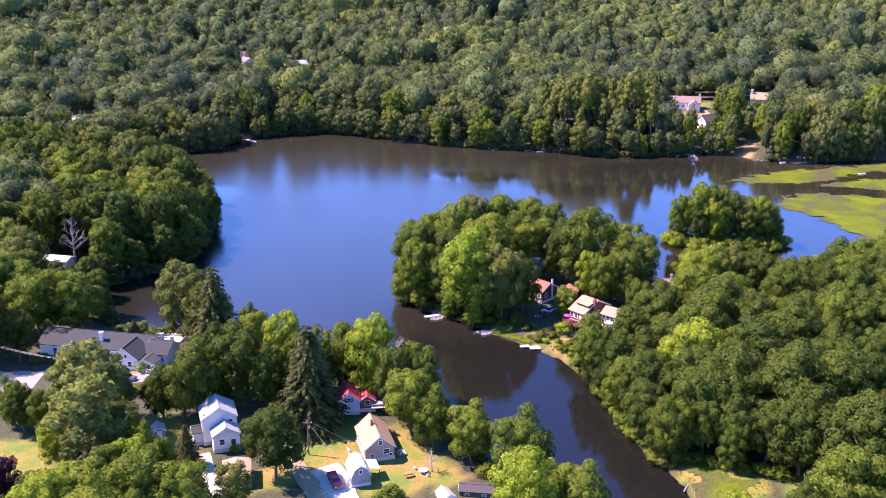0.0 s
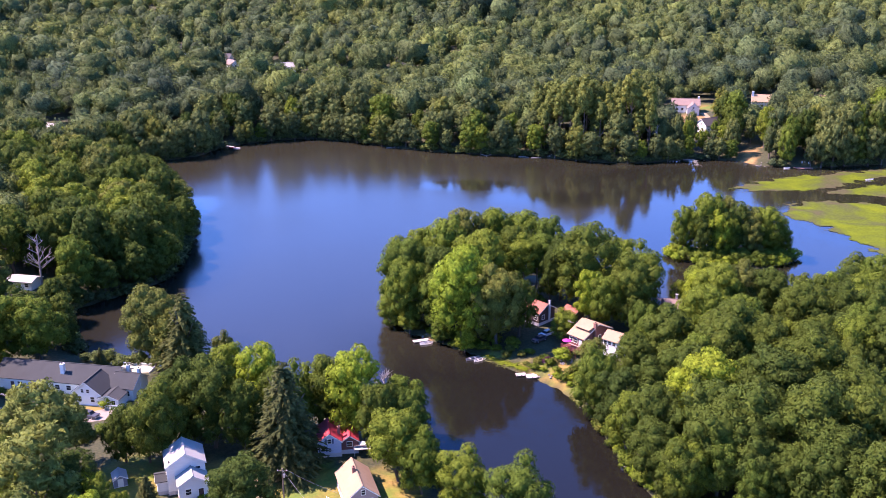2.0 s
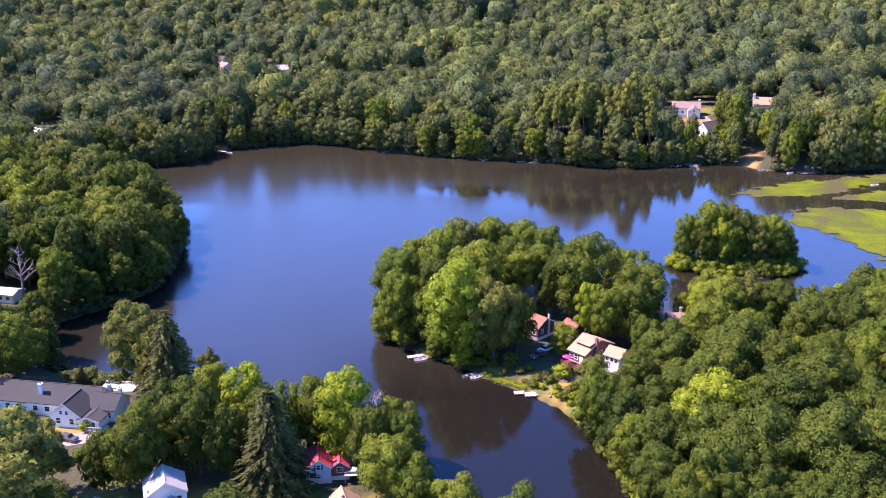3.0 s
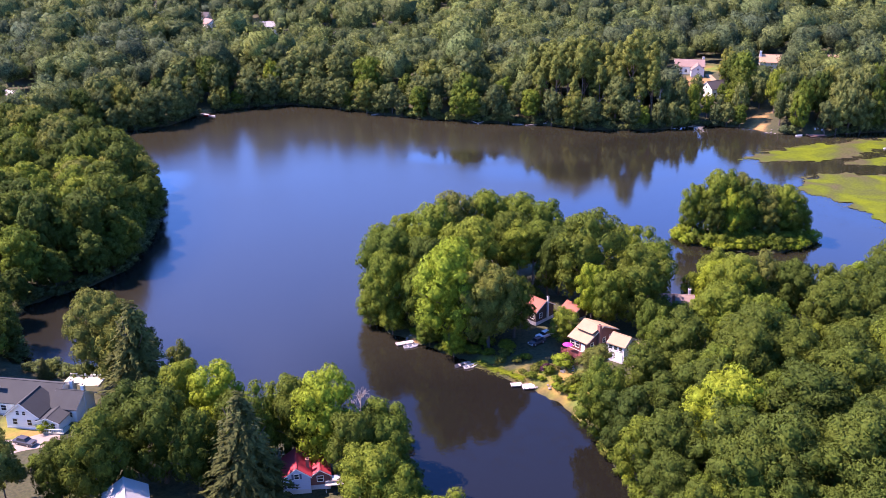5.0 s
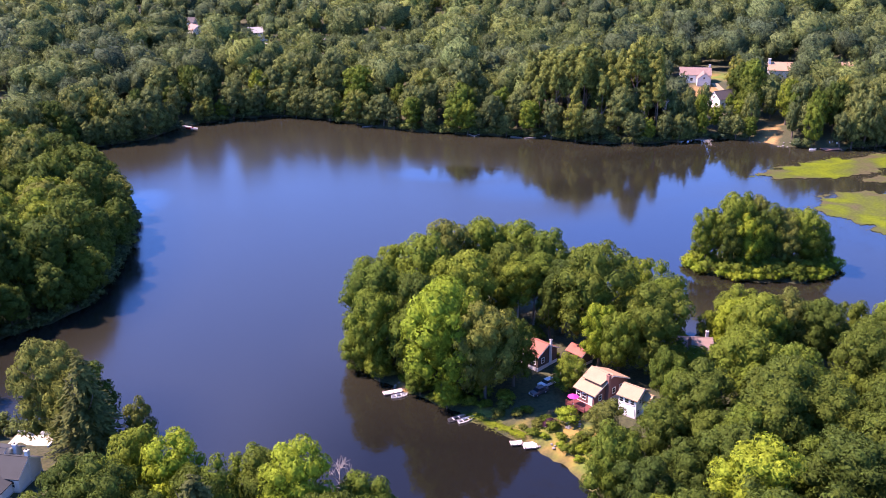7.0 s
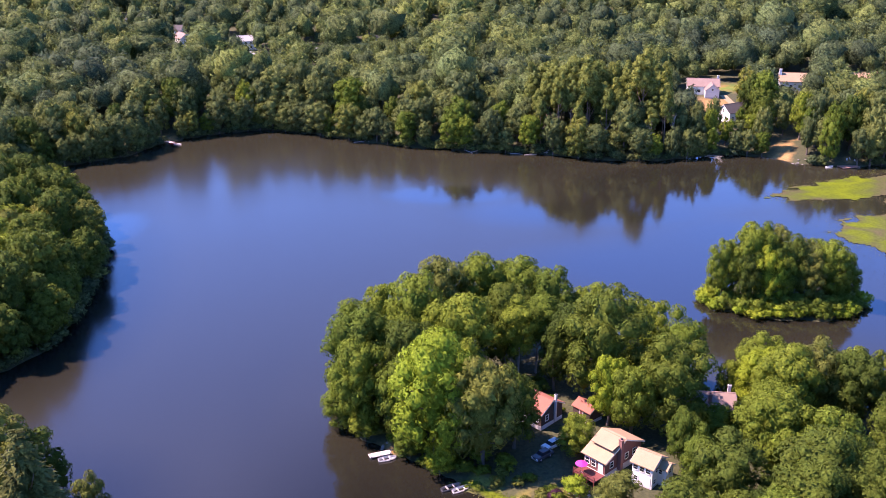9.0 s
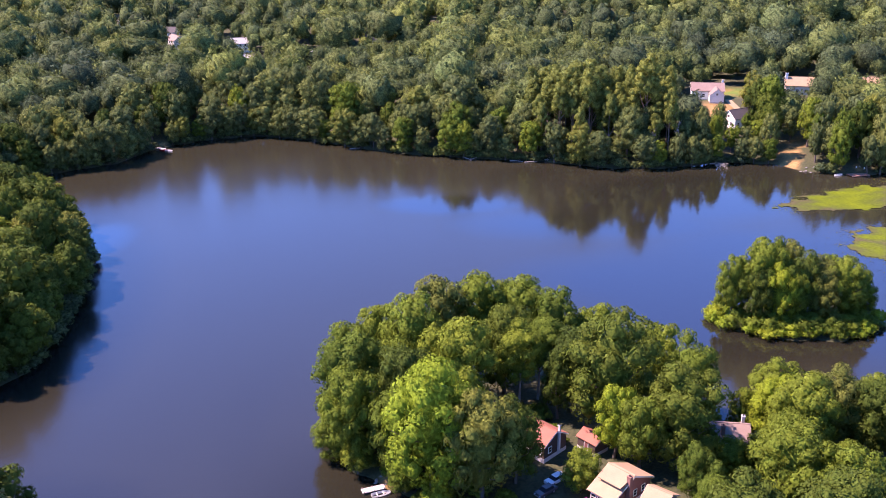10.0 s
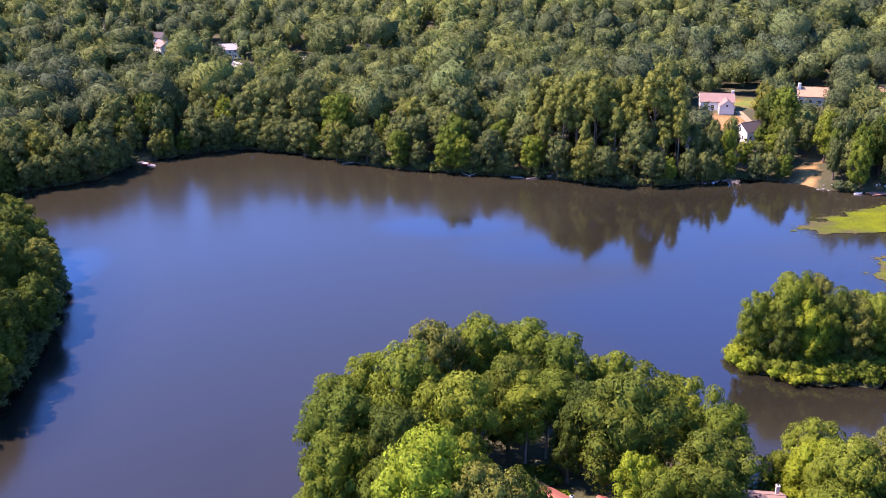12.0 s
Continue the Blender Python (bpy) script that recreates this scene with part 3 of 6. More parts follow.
PENINSULA = [("oak", -9, 280, 5.4), ("oak", -13, 261, 6.6), ("oak", -11.5, 250.5, 5.8), ("dark", -1, 255, 6.2), ("oak", 0, 271, 7.3), ("olive", 6, 284, 6.8),
             ("oak", 9, 262, 6.8), ("oak", 16, 288, 6.9), ("oak", 24, 287, 6.4), ("oak", 31, 280, 6.3), ("dark", 34, 265, 5.4), ("oak", 41, 281, 5),
             ("dark", 40.5, 256, 8), ("oak", 52, 268, 5.5), ("oak", 57.5, 261, 5.4), ("dark", 51.8, 243.5, 6.2), ("oak", 44, 243, 4.2), ("maple", 40, 247.5, 4.0),
             ("maple", 4.2, 239, 8.2), ("olive", 13.4, 235.6, 6.2)]
PENINSULA += [("shrub_purple", 26.6, 224.2, 1.7), ("dark", 30.5, 262, 3.4), ("shrub_oak", 24.5, 256.5, 2.2), ("shrub_oak", 23, 264.5, 2.0), ("dark", 20, 273, 6), ("oak", 34.5, 198, 4.4), ("oak", 52, 221, 3.6), ("oak", 51.5, 231, 3.0), ("shrub_maple", 30.2, 225.6, 3.0),
              ("oak", -3, 246, 4.6), ("oak", 10, 246, 5.5), ("shrub_oak", 26.8, 262, 3), ("shrub_maple", -4, 245, 2), ("shrub_oak", 38, 221, 2)]
PENINSULA += [("shrub_oak", 27, 223, 1.8), ("shrub_olive", 24, 225, 1.6), ("shrub_oak", 33, 219, 1.7), ("shrub_olive", 36, 214, 1.9), ("shrub_maple", 32, 215, 1.4), ("shrub_oak", 38, 208, 2.4),
              ("shrub_olive", 20, 229, 1.5), ("shrub_oak", 37, 221, 1.5), ("shrub_oak", 42, 219, 1.5), ("shrub_maple", 28, 217, 1.3), ("shrub_oak", 40, 214, 2.6), ("dark", 20, 240, 4.5), ("shrub_oak", 21, 258, 2.2), ("shrub_maple", 28.5, 257, 2.0), ("shrub_oak", 30, 253, 1.8), ("shrub_oak", 8, 236, 2.2), ("shrub_oak", 13, 233, 1.8), ("shrub_olive", 17, 232, 1.6), ("shrub_oak", 2, 241, 2.4), ("shrub_oak", 22, 230, 1.5)]
BANK = [("olive", -74.5, 219.5, 7), ("olive", -69, 215, 5), ("spruce", -63.2, 208.5, 6.6), ("olive", -55.6, 214, 3.2), ("maple", -41, 188, 5.8), ("oak", -33.5, 184, 4.7),
        ("oak", -28, 190, 4.4), ("maple", -20, 184, 6.2), ("dark", -13.5, 176, 4.9), ("oak", -7.8, 177, 4.5), ("spruce", -32.7, 170.5, 6.4), ("dark", -56.5, 184, 5.2),
        ("dark", -49.7, 179, 5.9), ("dark", -58.6, 171, 5.6), ("dark", -42.5, 176, 4.6), ("dark", -25, 186, 5), ("dark", -36, 181, 5), ("oak", -50, 192, 5.5)]
NEAR = [("shrub_maple", -47.4, 158.4, 1.5), ("shrub_olive", -44, 157.5, 1.2), ("dark", -67, 172.5, 4), ("dark", -62, 172.5, 4.2), ("oak", -63.5, 149, 2.8), ("oak", -59, 145, 2.8), ("maple", -66.8, 151, 2.8), ("shrub_oak", -60.5, 153, 2.6), ("shrub_maple", -64, 155, 2.4), ("dark", -114, 203, 4.6), ("shrub_oak", -108, 202.6, 2.4), ("shrub_oak", -103.4, 202.6, 2.2), ("shrub_olive", -99, 202.4, 2.0), ("shrub_oak", -95, 202.2, 2.0), ("dark", -96, 165, 3.2), ("oak", -90.5, 163, 3.2), ("dark", -86, 161.5, 3.4), ("oak", -99.5, 168, 3), ("shrub_oak", -93, 167, 2.4), ("shrub_olive", -88, 166, 2.2), ("shrub_oak", -97, 172, 2.6), ("shrub_oak", -92, 173, 2.4), ("dark", -59, 178, 4.6), ("shrub_oak", -80, 181, 2.5), ("shrub_oak", -76, 184, 2.4), ("shrub_oak", -71, 180, 2.4), ("shrub_olive", -75, 190, 2.2), ("shrub_oak", -72, 186, 2.6), ("pine", -78, 162, 8), ("pine", -73, 145, 8), ("pine", -76.6, 171.5, 4.8), ("pine", -86, 168, 6), ("dark", -70, 152.5, 4.6), ("maple", -81.5, 149, 3.5), ("dark", -36.3, 147, 5.8),
        ("spruce", -55.8, 152, 3), ("olive", -41, 131, 3.8), ("oak", -49, 126.5, 5.4), ("oak", -56.6, 127, 6.2), ("dark", -76, 125.5, 4.4), ("purple", -85.4, 132.6, 3.6),
        ("dark", -121, 203, 7), ("oak", -116, 220, 7.5), ("oak", -105, 221.5, 7), ("dark", -113, 232, 6), ("spruce", -90, 222.5, 1.7), ("dark", -128, 192, 6.5), ("spruce", -82.6, 203.6, 0.8), ("spruce", -81.5, 203.5, 0.9), ("spruce", -80.4, 203.4, 0.8), ("spruce", -83.7, 203.7, 0.7), ("shrub_olive", -88, 203, 1.6), ("shrub_olive", -86, 202.6, 1.4), ("shrub_maple", -79.5, 198, 2.6), ("oak", -66, 135, 4.7), ("oak", -62, 118, 6), ("maple", -72, 121, 5.5), ("maple", -61.5, 136.5, 4.6)]
CREEK = [("oak", -9.5, 167, 5.6), ("oak", -4.6, 163, 4.3), ("oak", 14, 147, 5.9), ("maple", 13.6, 129, 6),
         ("oak", 24, 131, 4.8), ("shrub_oak", 8, 151, 3), ("shrub_oak", -12.6, 140, 3.2), ("oak", 20, 134, 3.6), ("oak", -10, 186, 5), ("shrub_oak", -6, 196, 2.6)]
EAST = [("shrub_oak", 49, 158.5, 2.2), ("shrub_oak", 52, 157.5, 2.4), ("shrub_maple", 55, 156, 2.0), ("shrub_oak", 57.5, 154.5, 2.4), ("shrub_oak", 61, 153, 2.4), ("shrub_maple", 64, 151.5, 2.2), ("shrub_oak", 67, 150, 2.6), ("oak", 53.5, 160, 4.4), ("dark", 60, 158, 5), ("dark", 65.5, 155, 4.4), ("oak", 58, 153.5, 3), ("maple", 55.6, 182, 7.2), ("dark", 72, 184, 7.5), ("dark", 83, 192, 7.2), ("dark", 60.5, 166, 7.6), ("dark", 71.5, 163, 8.6), ("dark", 43.5, 177, 5.7), ("oak", 46, 163.5, 3.8), ("oak", 47, 160, 4.4), ("dark", 42.5, 168, 4.6), ("oak", 39.5, 180, 4.8), ("dark", 38.5, 189, 4.6), ("oak", 36.5, 197, 4), ("shrub_oak", 37.8, 184, 2.6), ("shrub_oak", 41, 170, 2.6), ("shrub_maple", 44, 162, 2.4), ("shrub_oak", 36, 192, 2.4), ("shrub_oak", 39, 176, 2.6),
        ("dark", 46, 160, 4.4), ("dark", 54, 163, 6.4), ("dark", 71, 151, 6), ("dark", 73, 154, 6.8), ("dark", 81, 144, 8), ("oak", 72, 130, 6.4),
        ("dark", 44.5, 205, 5.2), ("dark", 83, 166, 7.6), ("dark", 55, 213, 6), ("dark", 68, 209, 7.5), ("maple", 73, 252, 5), ("oak", 75, 245, 6.6), ("olive", 83, 250, 5.8), ("dark", 90, 246, 5.9), ("oak", 70, 237, 5)]
ISLET_TREES = [("oak", 90, 315, 6.2), ("olive", 98, 320, 5), ("dark", 100, 313, 4.6), ("oak", 110.5, 313, 6), ("oak", 110, 319, 5.2), ("oak", 82.5, 315, 4.4), ("shrub_maple", 79, 315, 2.8),
               ("shrub_maple", 86, 307.5, 3), ("maple", 93, 310, 4), ("shrub_maple", 95, 305, 3), ("oak", 117, 315, 3.2), ("shrub_maple", 90, 306, 2.6), ("shrub_maple", 100, 304.5, 2.6), ("shrub_maple", 111, 305, 3.2), ("shrub_oak", 118, 310, 3), ("shrub_maple", 81, 311, 3), ("shrub_oak", 107, 304.5, 3), ("shrub_oak", 86, 311, 3.4), ("shrub_oak", 95, 308, 3.4), ("shrub_maple", 104, 307, 3.6), ("shrub_oak", 113, 309, 3.2), ("shrub_maple", 84, 316, 3.2), ("oak", 95, 313, 4.6), ("olive", 105, 310, 4)]
ISLET_TREES += [("dark", 88, 311, 3.8), ("oak", 97, 310.5, 3.6), ("shrub_oak", 92, 309, 5), ("shrub_oak", 101, 308.5, 5), ("shrub_olive", 106.5, 309.5, 4.6), ("shrub_oak", 114, 312, 4.6), ("shrub_oak", 84, 312, 4.2), ("oak", 94, 319, 5.2), ("olive", 105, 315, 5.4), ("shrub_olive", 83, 310, 2.4), ("shrub_maple", 89, 305, 3.2), ("shrub_olive", 99, 304.5, 2.2), ("shrub_oak", 106, 306, 4.2), ("shrub_oak", 98, 307, 4.4),
                ("shrub_oak", 88, 309, 4.4), ("shrub_maple", 92, 306.5, 3.8), ("shrub_maple", 115, 307.5, 3.4), ("shrub_maple", 120, 314, 3.4), ("shrub_oak", 110, 308, 4.2), ("shrub_maple", 78.5, 317, 3.2), ("shrub_oak", 82, 320, 4), ("shrub_maple", 116, 319, 4)]
PENINSULA += [("shrub_oak", 59.6, 243.4, 2.6), ("shrub_oak", 63.6, 243.6, 2.7), ("shrub_olive", 61.6, 242, 2.2), ("shrub_maple", 25, 220.5, 1.1), ("shrub_oak", 28.5, 219.5, 1.4), ("shrub_olive", 31.5, 218, 1.5), ("shrub_oak", 33.5, 215.5, 1.6), ("shrub_maple", 31, 212.5, 1.2), ("shrub_oak", 35.5, 209.5, 1.7), ("shrub_olive", 21, 224.6, 1.0), ("shrub_oak", 26, 226, 1.5), ("shrub_oak", 30, 215.5, 1.9), ("shrub_oak", 34, 210, 2.0), ("shrub_olive", 35.5, 206, 1.9), ("shrub_oak", 23, 222, 1.6), ("shrub_olive", 16, 229.5, 1.8), ("shrub_oak", 10, 234, 2.2), ("shrub_oak", 5, 237, 2.2),
              ("shrub_oak", -1, 243, 2.4), ("shrub_olive", -8, 248.5, 2.4), ("shrub_oak", -14, 256, 2.6), ("shrub_oak", 18, 234, 2.6), ("shrub_oak", 12, 238, 3), ("shrub_oak", -16, 268, 2.8), ("oak", -13, 271, 5.6)]
for group, rows in (("trees on the peninsula", PENINSULA), ("trees on the near bank", BANK), ("trees round the near houses", NEAR), ("trees by the creek", CREEK),
                    ("trees on the east shore", EAST), ("trees on the islet", ISLET_TREES)):
    for kind, x, y, r in rows:
        r *= 1.06 if group == "trees on the peninsula" and r > 4 else 1.0
        plant(kind, x, y, r, group, {"trees on the islet": 1.25 if x < 101 else 1.02, "trees on the near bank": 1.18, "trees on the peninsula": 1.19, "trees on the east shore": 1.05}.get(group, 1.0))

for kind, x, y, r in (("oak", -15.5, 253, 4.2), ("oak", -16, 263, 4.0), ("maple", 5, 234.4, 2.8), ("oak", -1, 240.5, 3.2), ("oak", -10.5, 247, 3.2), ("olive", 36.6, 216.6, 4.1), ("oak", 32, 237.4, 3.6), ("oak", 61, 239.5, 3.6), ("dark", 65.5, 240.5, 3.4), ("oak", 57.5, 241, 3.4)):
    plant(kind, x, y, r, "trees on the peninsula", 0.7)
plant("oak", 3.8, 156.6, 4.8, "trees by the creek", 0.95)
plant("oak", 22.8, 267, 5.2, "trees on the peninsula", 1.2, True)
plant("oak", 27.2, 270, 5.2, "trees on the peninsula", 1.2, True)

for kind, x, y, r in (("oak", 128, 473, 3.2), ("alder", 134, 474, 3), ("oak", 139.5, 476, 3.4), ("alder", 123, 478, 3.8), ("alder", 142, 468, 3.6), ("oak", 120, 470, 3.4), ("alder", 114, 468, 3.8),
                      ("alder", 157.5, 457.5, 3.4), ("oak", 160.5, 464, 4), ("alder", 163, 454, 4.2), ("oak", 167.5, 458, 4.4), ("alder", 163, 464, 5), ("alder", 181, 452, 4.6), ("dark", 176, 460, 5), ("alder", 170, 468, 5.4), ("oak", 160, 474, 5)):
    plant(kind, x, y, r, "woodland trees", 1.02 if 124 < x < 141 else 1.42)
for kind, x, y, r in (("oak", 139, 489, 2.6), ("dark", 145, 479, 4.8), ("dark", 147, 489, 5.4), ("oak", 151, 498, 5.6), ("dark", 146, 502, 5), ("oak", 154, 510, 6), ("olive", 150, 519, 5)):
    plant(kind, x, y, r, "woodland trees", 1.2 if x > 144 else 0.9)

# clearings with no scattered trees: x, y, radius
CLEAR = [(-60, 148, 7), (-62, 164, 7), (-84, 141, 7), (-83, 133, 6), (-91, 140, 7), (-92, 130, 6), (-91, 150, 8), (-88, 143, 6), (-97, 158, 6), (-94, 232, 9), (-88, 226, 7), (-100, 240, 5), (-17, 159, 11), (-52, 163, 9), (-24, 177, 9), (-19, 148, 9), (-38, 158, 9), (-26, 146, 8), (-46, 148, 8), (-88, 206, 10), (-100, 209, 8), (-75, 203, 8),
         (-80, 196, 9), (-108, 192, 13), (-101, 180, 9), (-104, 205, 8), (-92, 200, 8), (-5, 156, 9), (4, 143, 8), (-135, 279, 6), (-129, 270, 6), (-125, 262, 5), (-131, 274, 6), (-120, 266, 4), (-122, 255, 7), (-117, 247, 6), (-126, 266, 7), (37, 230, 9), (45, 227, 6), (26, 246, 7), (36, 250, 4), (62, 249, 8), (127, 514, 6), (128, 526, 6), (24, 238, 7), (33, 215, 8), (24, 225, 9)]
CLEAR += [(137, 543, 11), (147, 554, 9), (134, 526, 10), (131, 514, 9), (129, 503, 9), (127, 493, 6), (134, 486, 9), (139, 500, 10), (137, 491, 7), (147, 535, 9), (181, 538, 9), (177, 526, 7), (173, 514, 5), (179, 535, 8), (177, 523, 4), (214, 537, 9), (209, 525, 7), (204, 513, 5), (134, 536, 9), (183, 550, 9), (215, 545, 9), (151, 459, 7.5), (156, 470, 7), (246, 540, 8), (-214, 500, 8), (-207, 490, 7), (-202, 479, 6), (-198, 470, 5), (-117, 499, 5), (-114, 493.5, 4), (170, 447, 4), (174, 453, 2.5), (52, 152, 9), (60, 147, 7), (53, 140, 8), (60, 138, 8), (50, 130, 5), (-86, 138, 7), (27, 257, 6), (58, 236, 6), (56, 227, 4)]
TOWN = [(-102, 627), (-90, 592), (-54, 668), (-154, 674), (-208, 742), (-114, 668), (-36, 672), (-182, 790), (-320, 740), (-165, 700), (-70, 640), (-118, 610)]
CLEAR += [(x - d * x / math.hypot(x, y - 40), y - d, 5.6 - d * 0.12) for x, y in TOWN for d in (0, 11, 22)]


edge_rng = np.random.default_rng(77)
for k in range(len(LAKE)):
    (ax, ay), (bx, by) = LAKE[k], LAKE[(k + 1) % len(LAKE)]
    ln = math.hypot(bx - ax, by - ay)
    for j in range(int(ln / 5.8)):
        f = (j + edge_rng.uniform(0.2, 0.8)) / (ln / 5.8)
        off = edge_rng.uniform(-0.8, 1.4) + (1.6 if ax < -60 and ay < 430 else 0)
        x, y = ax + (bx - ax) * f + (by - ay) / ln * off, ay + (by - ay) * f - (bx - ax) / ln * off
        r = float(edge_rng.uniform(3.2, 6.0))
        r = min(r, 3.2) if 104 < x < 146 and y > 440 else r
        # west of x = -60 dark leaves prevail, deepening the shade on that bank
        kind = str(edge_rng.choice(["oak", "oak", "dark", "olive", "olive" if y > 430 else "dark" if x < -60 else "maple", "dark" if x < -60 else "oak"]))
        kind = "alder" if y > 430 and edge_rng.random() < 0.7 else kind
        kind = "dark" if x < -60 and y < 430 and edge_rng.random() < 0.7 else kind
        if (y < 120 or x > 225 or (-66 < x < 66 and 176 < y < 302) or (-20 < x < 30 and y < 200) or (126 < x < 300 and 250 < y < 435)
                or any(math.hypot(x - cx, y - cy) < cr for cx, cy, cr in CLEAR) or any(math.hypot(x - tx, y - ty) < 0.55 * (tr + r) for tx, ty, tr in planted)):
            continue
        plant(kind, x, y, r, "woodland trees", 1.3 if x > 144 and y > 430 else 0.95)


def scatter():
    """Places for the rest of the woods: a jittered triangular lattice on dry, open land within sight."""
    rng = np.random.default_rng(11)
    step = 9.2
    rows = np.arange(118, 985, step * 0.86)
    pts = []
    for k, y in enumerate(rows):
        half = 0.4663 * (0.95 * (y + 22) + 33) + 14
        x = np.arange(-half, half, step) + (k % 2) * step / 2
        pts.append(np.c_[x, np.full(len(x), y)])
    p = np.concatenate(pts)
    p += rng.uniform(-0.44, 0.44, p.shape) * step
    r = np.clip(rng.normal(5.5, 1.35, len(p)), 2.9, 8.8)
    d = shore(p[:, 0], p[:, 1])
    close = p[:, 1] < 300
    r = np.where(p[:, 1] < 440, np.clip(r, 3.4, 6.6), r)
    thin = rng.random(len(p)) < np.where(close, 0.93, 1.0)
    keep = thin & (d > 3.5) & ~((p[:, 0] > -22) & (p[:, 0] < 66) & (p[:, 1] > 190) & (p[:, 1] < 300) & (p[:, 0] < 45 + 0.12 * (p[:, 1] - 190)))
    keep &= ~((p[:, 0] > -126) & (p[:, 0] < -80) & (p[:, 1] > 150) & (p[:, 1] < 232))
    keep &= ~((p[:, 0] > -82) & (p[:, 0] < 34) & (p[:, 1] < 228) & ~((p[:, 0] < -58) & (p[:, 1] < 152))) & (signed(ISLET, p[:, 0], p[:, 1]) < -3)
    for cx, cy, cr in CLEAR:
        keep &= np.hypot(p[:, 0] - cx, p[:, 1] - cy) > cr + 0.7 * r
    for tx, ty, tr in planted:
        keep &= np.hypot(p[:, 0] - tx, p[:, 1] - ty) > 0.62 * (tr + 5)
    return p[keep], r[keep], d[keep]


pts, radii, inland = scatter()
rng = np.random.default_rng(5)
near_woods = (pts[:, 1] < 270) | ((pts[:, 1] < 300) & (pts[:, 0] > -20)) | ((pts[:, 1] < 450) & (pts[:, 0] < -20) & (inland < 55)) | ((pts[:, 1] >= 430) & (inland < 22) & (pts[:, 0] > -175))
mix = (("oak", 0.46), ("dark", 0.2), ("olive", 0.2), ("maple", 0.1), ("pine", 0.04))
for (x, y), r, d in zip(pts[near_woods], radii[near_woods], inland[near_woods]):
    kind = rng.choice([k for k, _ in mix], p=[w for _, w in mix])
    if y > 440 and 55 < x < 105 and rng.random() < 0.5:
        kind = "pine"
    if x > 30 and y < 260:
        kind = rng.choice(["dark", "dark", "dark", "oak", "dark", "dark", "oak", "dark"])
    # mostly dark leaf colour, standing in for the shaded lake side of these woods
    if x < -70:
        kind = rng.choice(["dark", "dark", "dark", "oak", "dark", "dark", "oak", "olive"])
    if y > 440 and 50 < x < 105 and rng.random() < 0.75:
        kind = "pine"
    # beyond the lake most broadleaf trees take the haze-greyed leaf colour
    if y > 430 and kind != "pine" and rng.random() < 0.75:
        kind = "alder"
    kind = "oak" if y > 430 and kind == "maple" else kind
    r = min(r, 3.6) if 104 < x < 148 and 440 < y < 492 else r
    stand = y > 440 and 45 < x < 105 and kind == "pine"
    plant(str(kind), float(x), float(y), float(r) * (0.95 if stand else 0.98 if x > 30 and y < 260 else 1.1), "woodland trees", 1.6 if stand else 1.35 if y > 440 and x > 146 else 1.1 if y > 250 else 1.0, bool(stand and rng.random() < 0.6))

# tall pines standing close behind the far shore
for _ in range(400):
    x, y = rng.uniform(44, 124), rng.uniform(468, 508)
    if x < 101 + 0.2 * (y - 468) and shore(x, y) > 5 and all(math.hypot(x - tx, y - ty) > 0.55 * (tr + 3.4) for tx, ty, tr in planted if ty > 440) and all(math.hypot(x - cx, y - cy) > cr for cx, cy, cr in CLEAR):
        plant("pine", float(x), float(y), float(rng.uniform(3.0, 4.2)), "woodland trees", float(rng.uniform(1.7, 2.0)), True)

thicket = []  # x, y, radius of the far undergrowth
for _ in range(130):  # saplings and bushes among their trunks
    x, y = float(rng.uniform(44, 108)), float(rng.uniform(466, 500))
    if shore(x, y) > 3:
        thicket.append((x, y, float(rng.uniform(2.2, 4.4))))

# undergrowth along the waterline
for k in range(len(LAKE)):
    (ax, ay), (bx, by) = LAKE[k], LAKE[(k + 1) % len(LAKE)]
    if min(ay, by) < 100 or max(ax, bx) > 230:
        continue
    ln = math.hypot(bx - ax, by - ay)
    gap = 3.2 if min(ay, by) < 300 else 4.0
    for j in range(int(ln / gap)):
        f = (j + rng.uniform(0.2, 0.8)) / (ln / gap)
        nx, ny = (by - ay) / ln, -(bx - ax) / ln
        x, y = ax + (bx - ax) * f + nx * 0.5, ay + (by - ay) * f + ny * 0.5
        open_bank = any(math.hypot(x - cx, y - cy) < cr for cx, cy, cr in ((-94, 236, 7), (26, 222, 13), (150, 460, 10), (10, 232, 9), (-7, 246, 6), (52, 150, 10), (170, 446, 6), (-118, 501, 4), (34, 208, 7)))
        if not open_bank and -12 < shore(x, y) and rng.random() < 0.94:
            size = float(rng.uniform(1.6, 3.4) * (1.0 if y < 300 else 1.3))
            if y > 330 or x < -70:
                thicket.append((float(x), float(y), size))
            else:
                plant(str(rng.choice(["shrub_oak", "shrub_oak", "shrub_maple", "shrub_olive"])), x, y, size, "waterside shrubs")


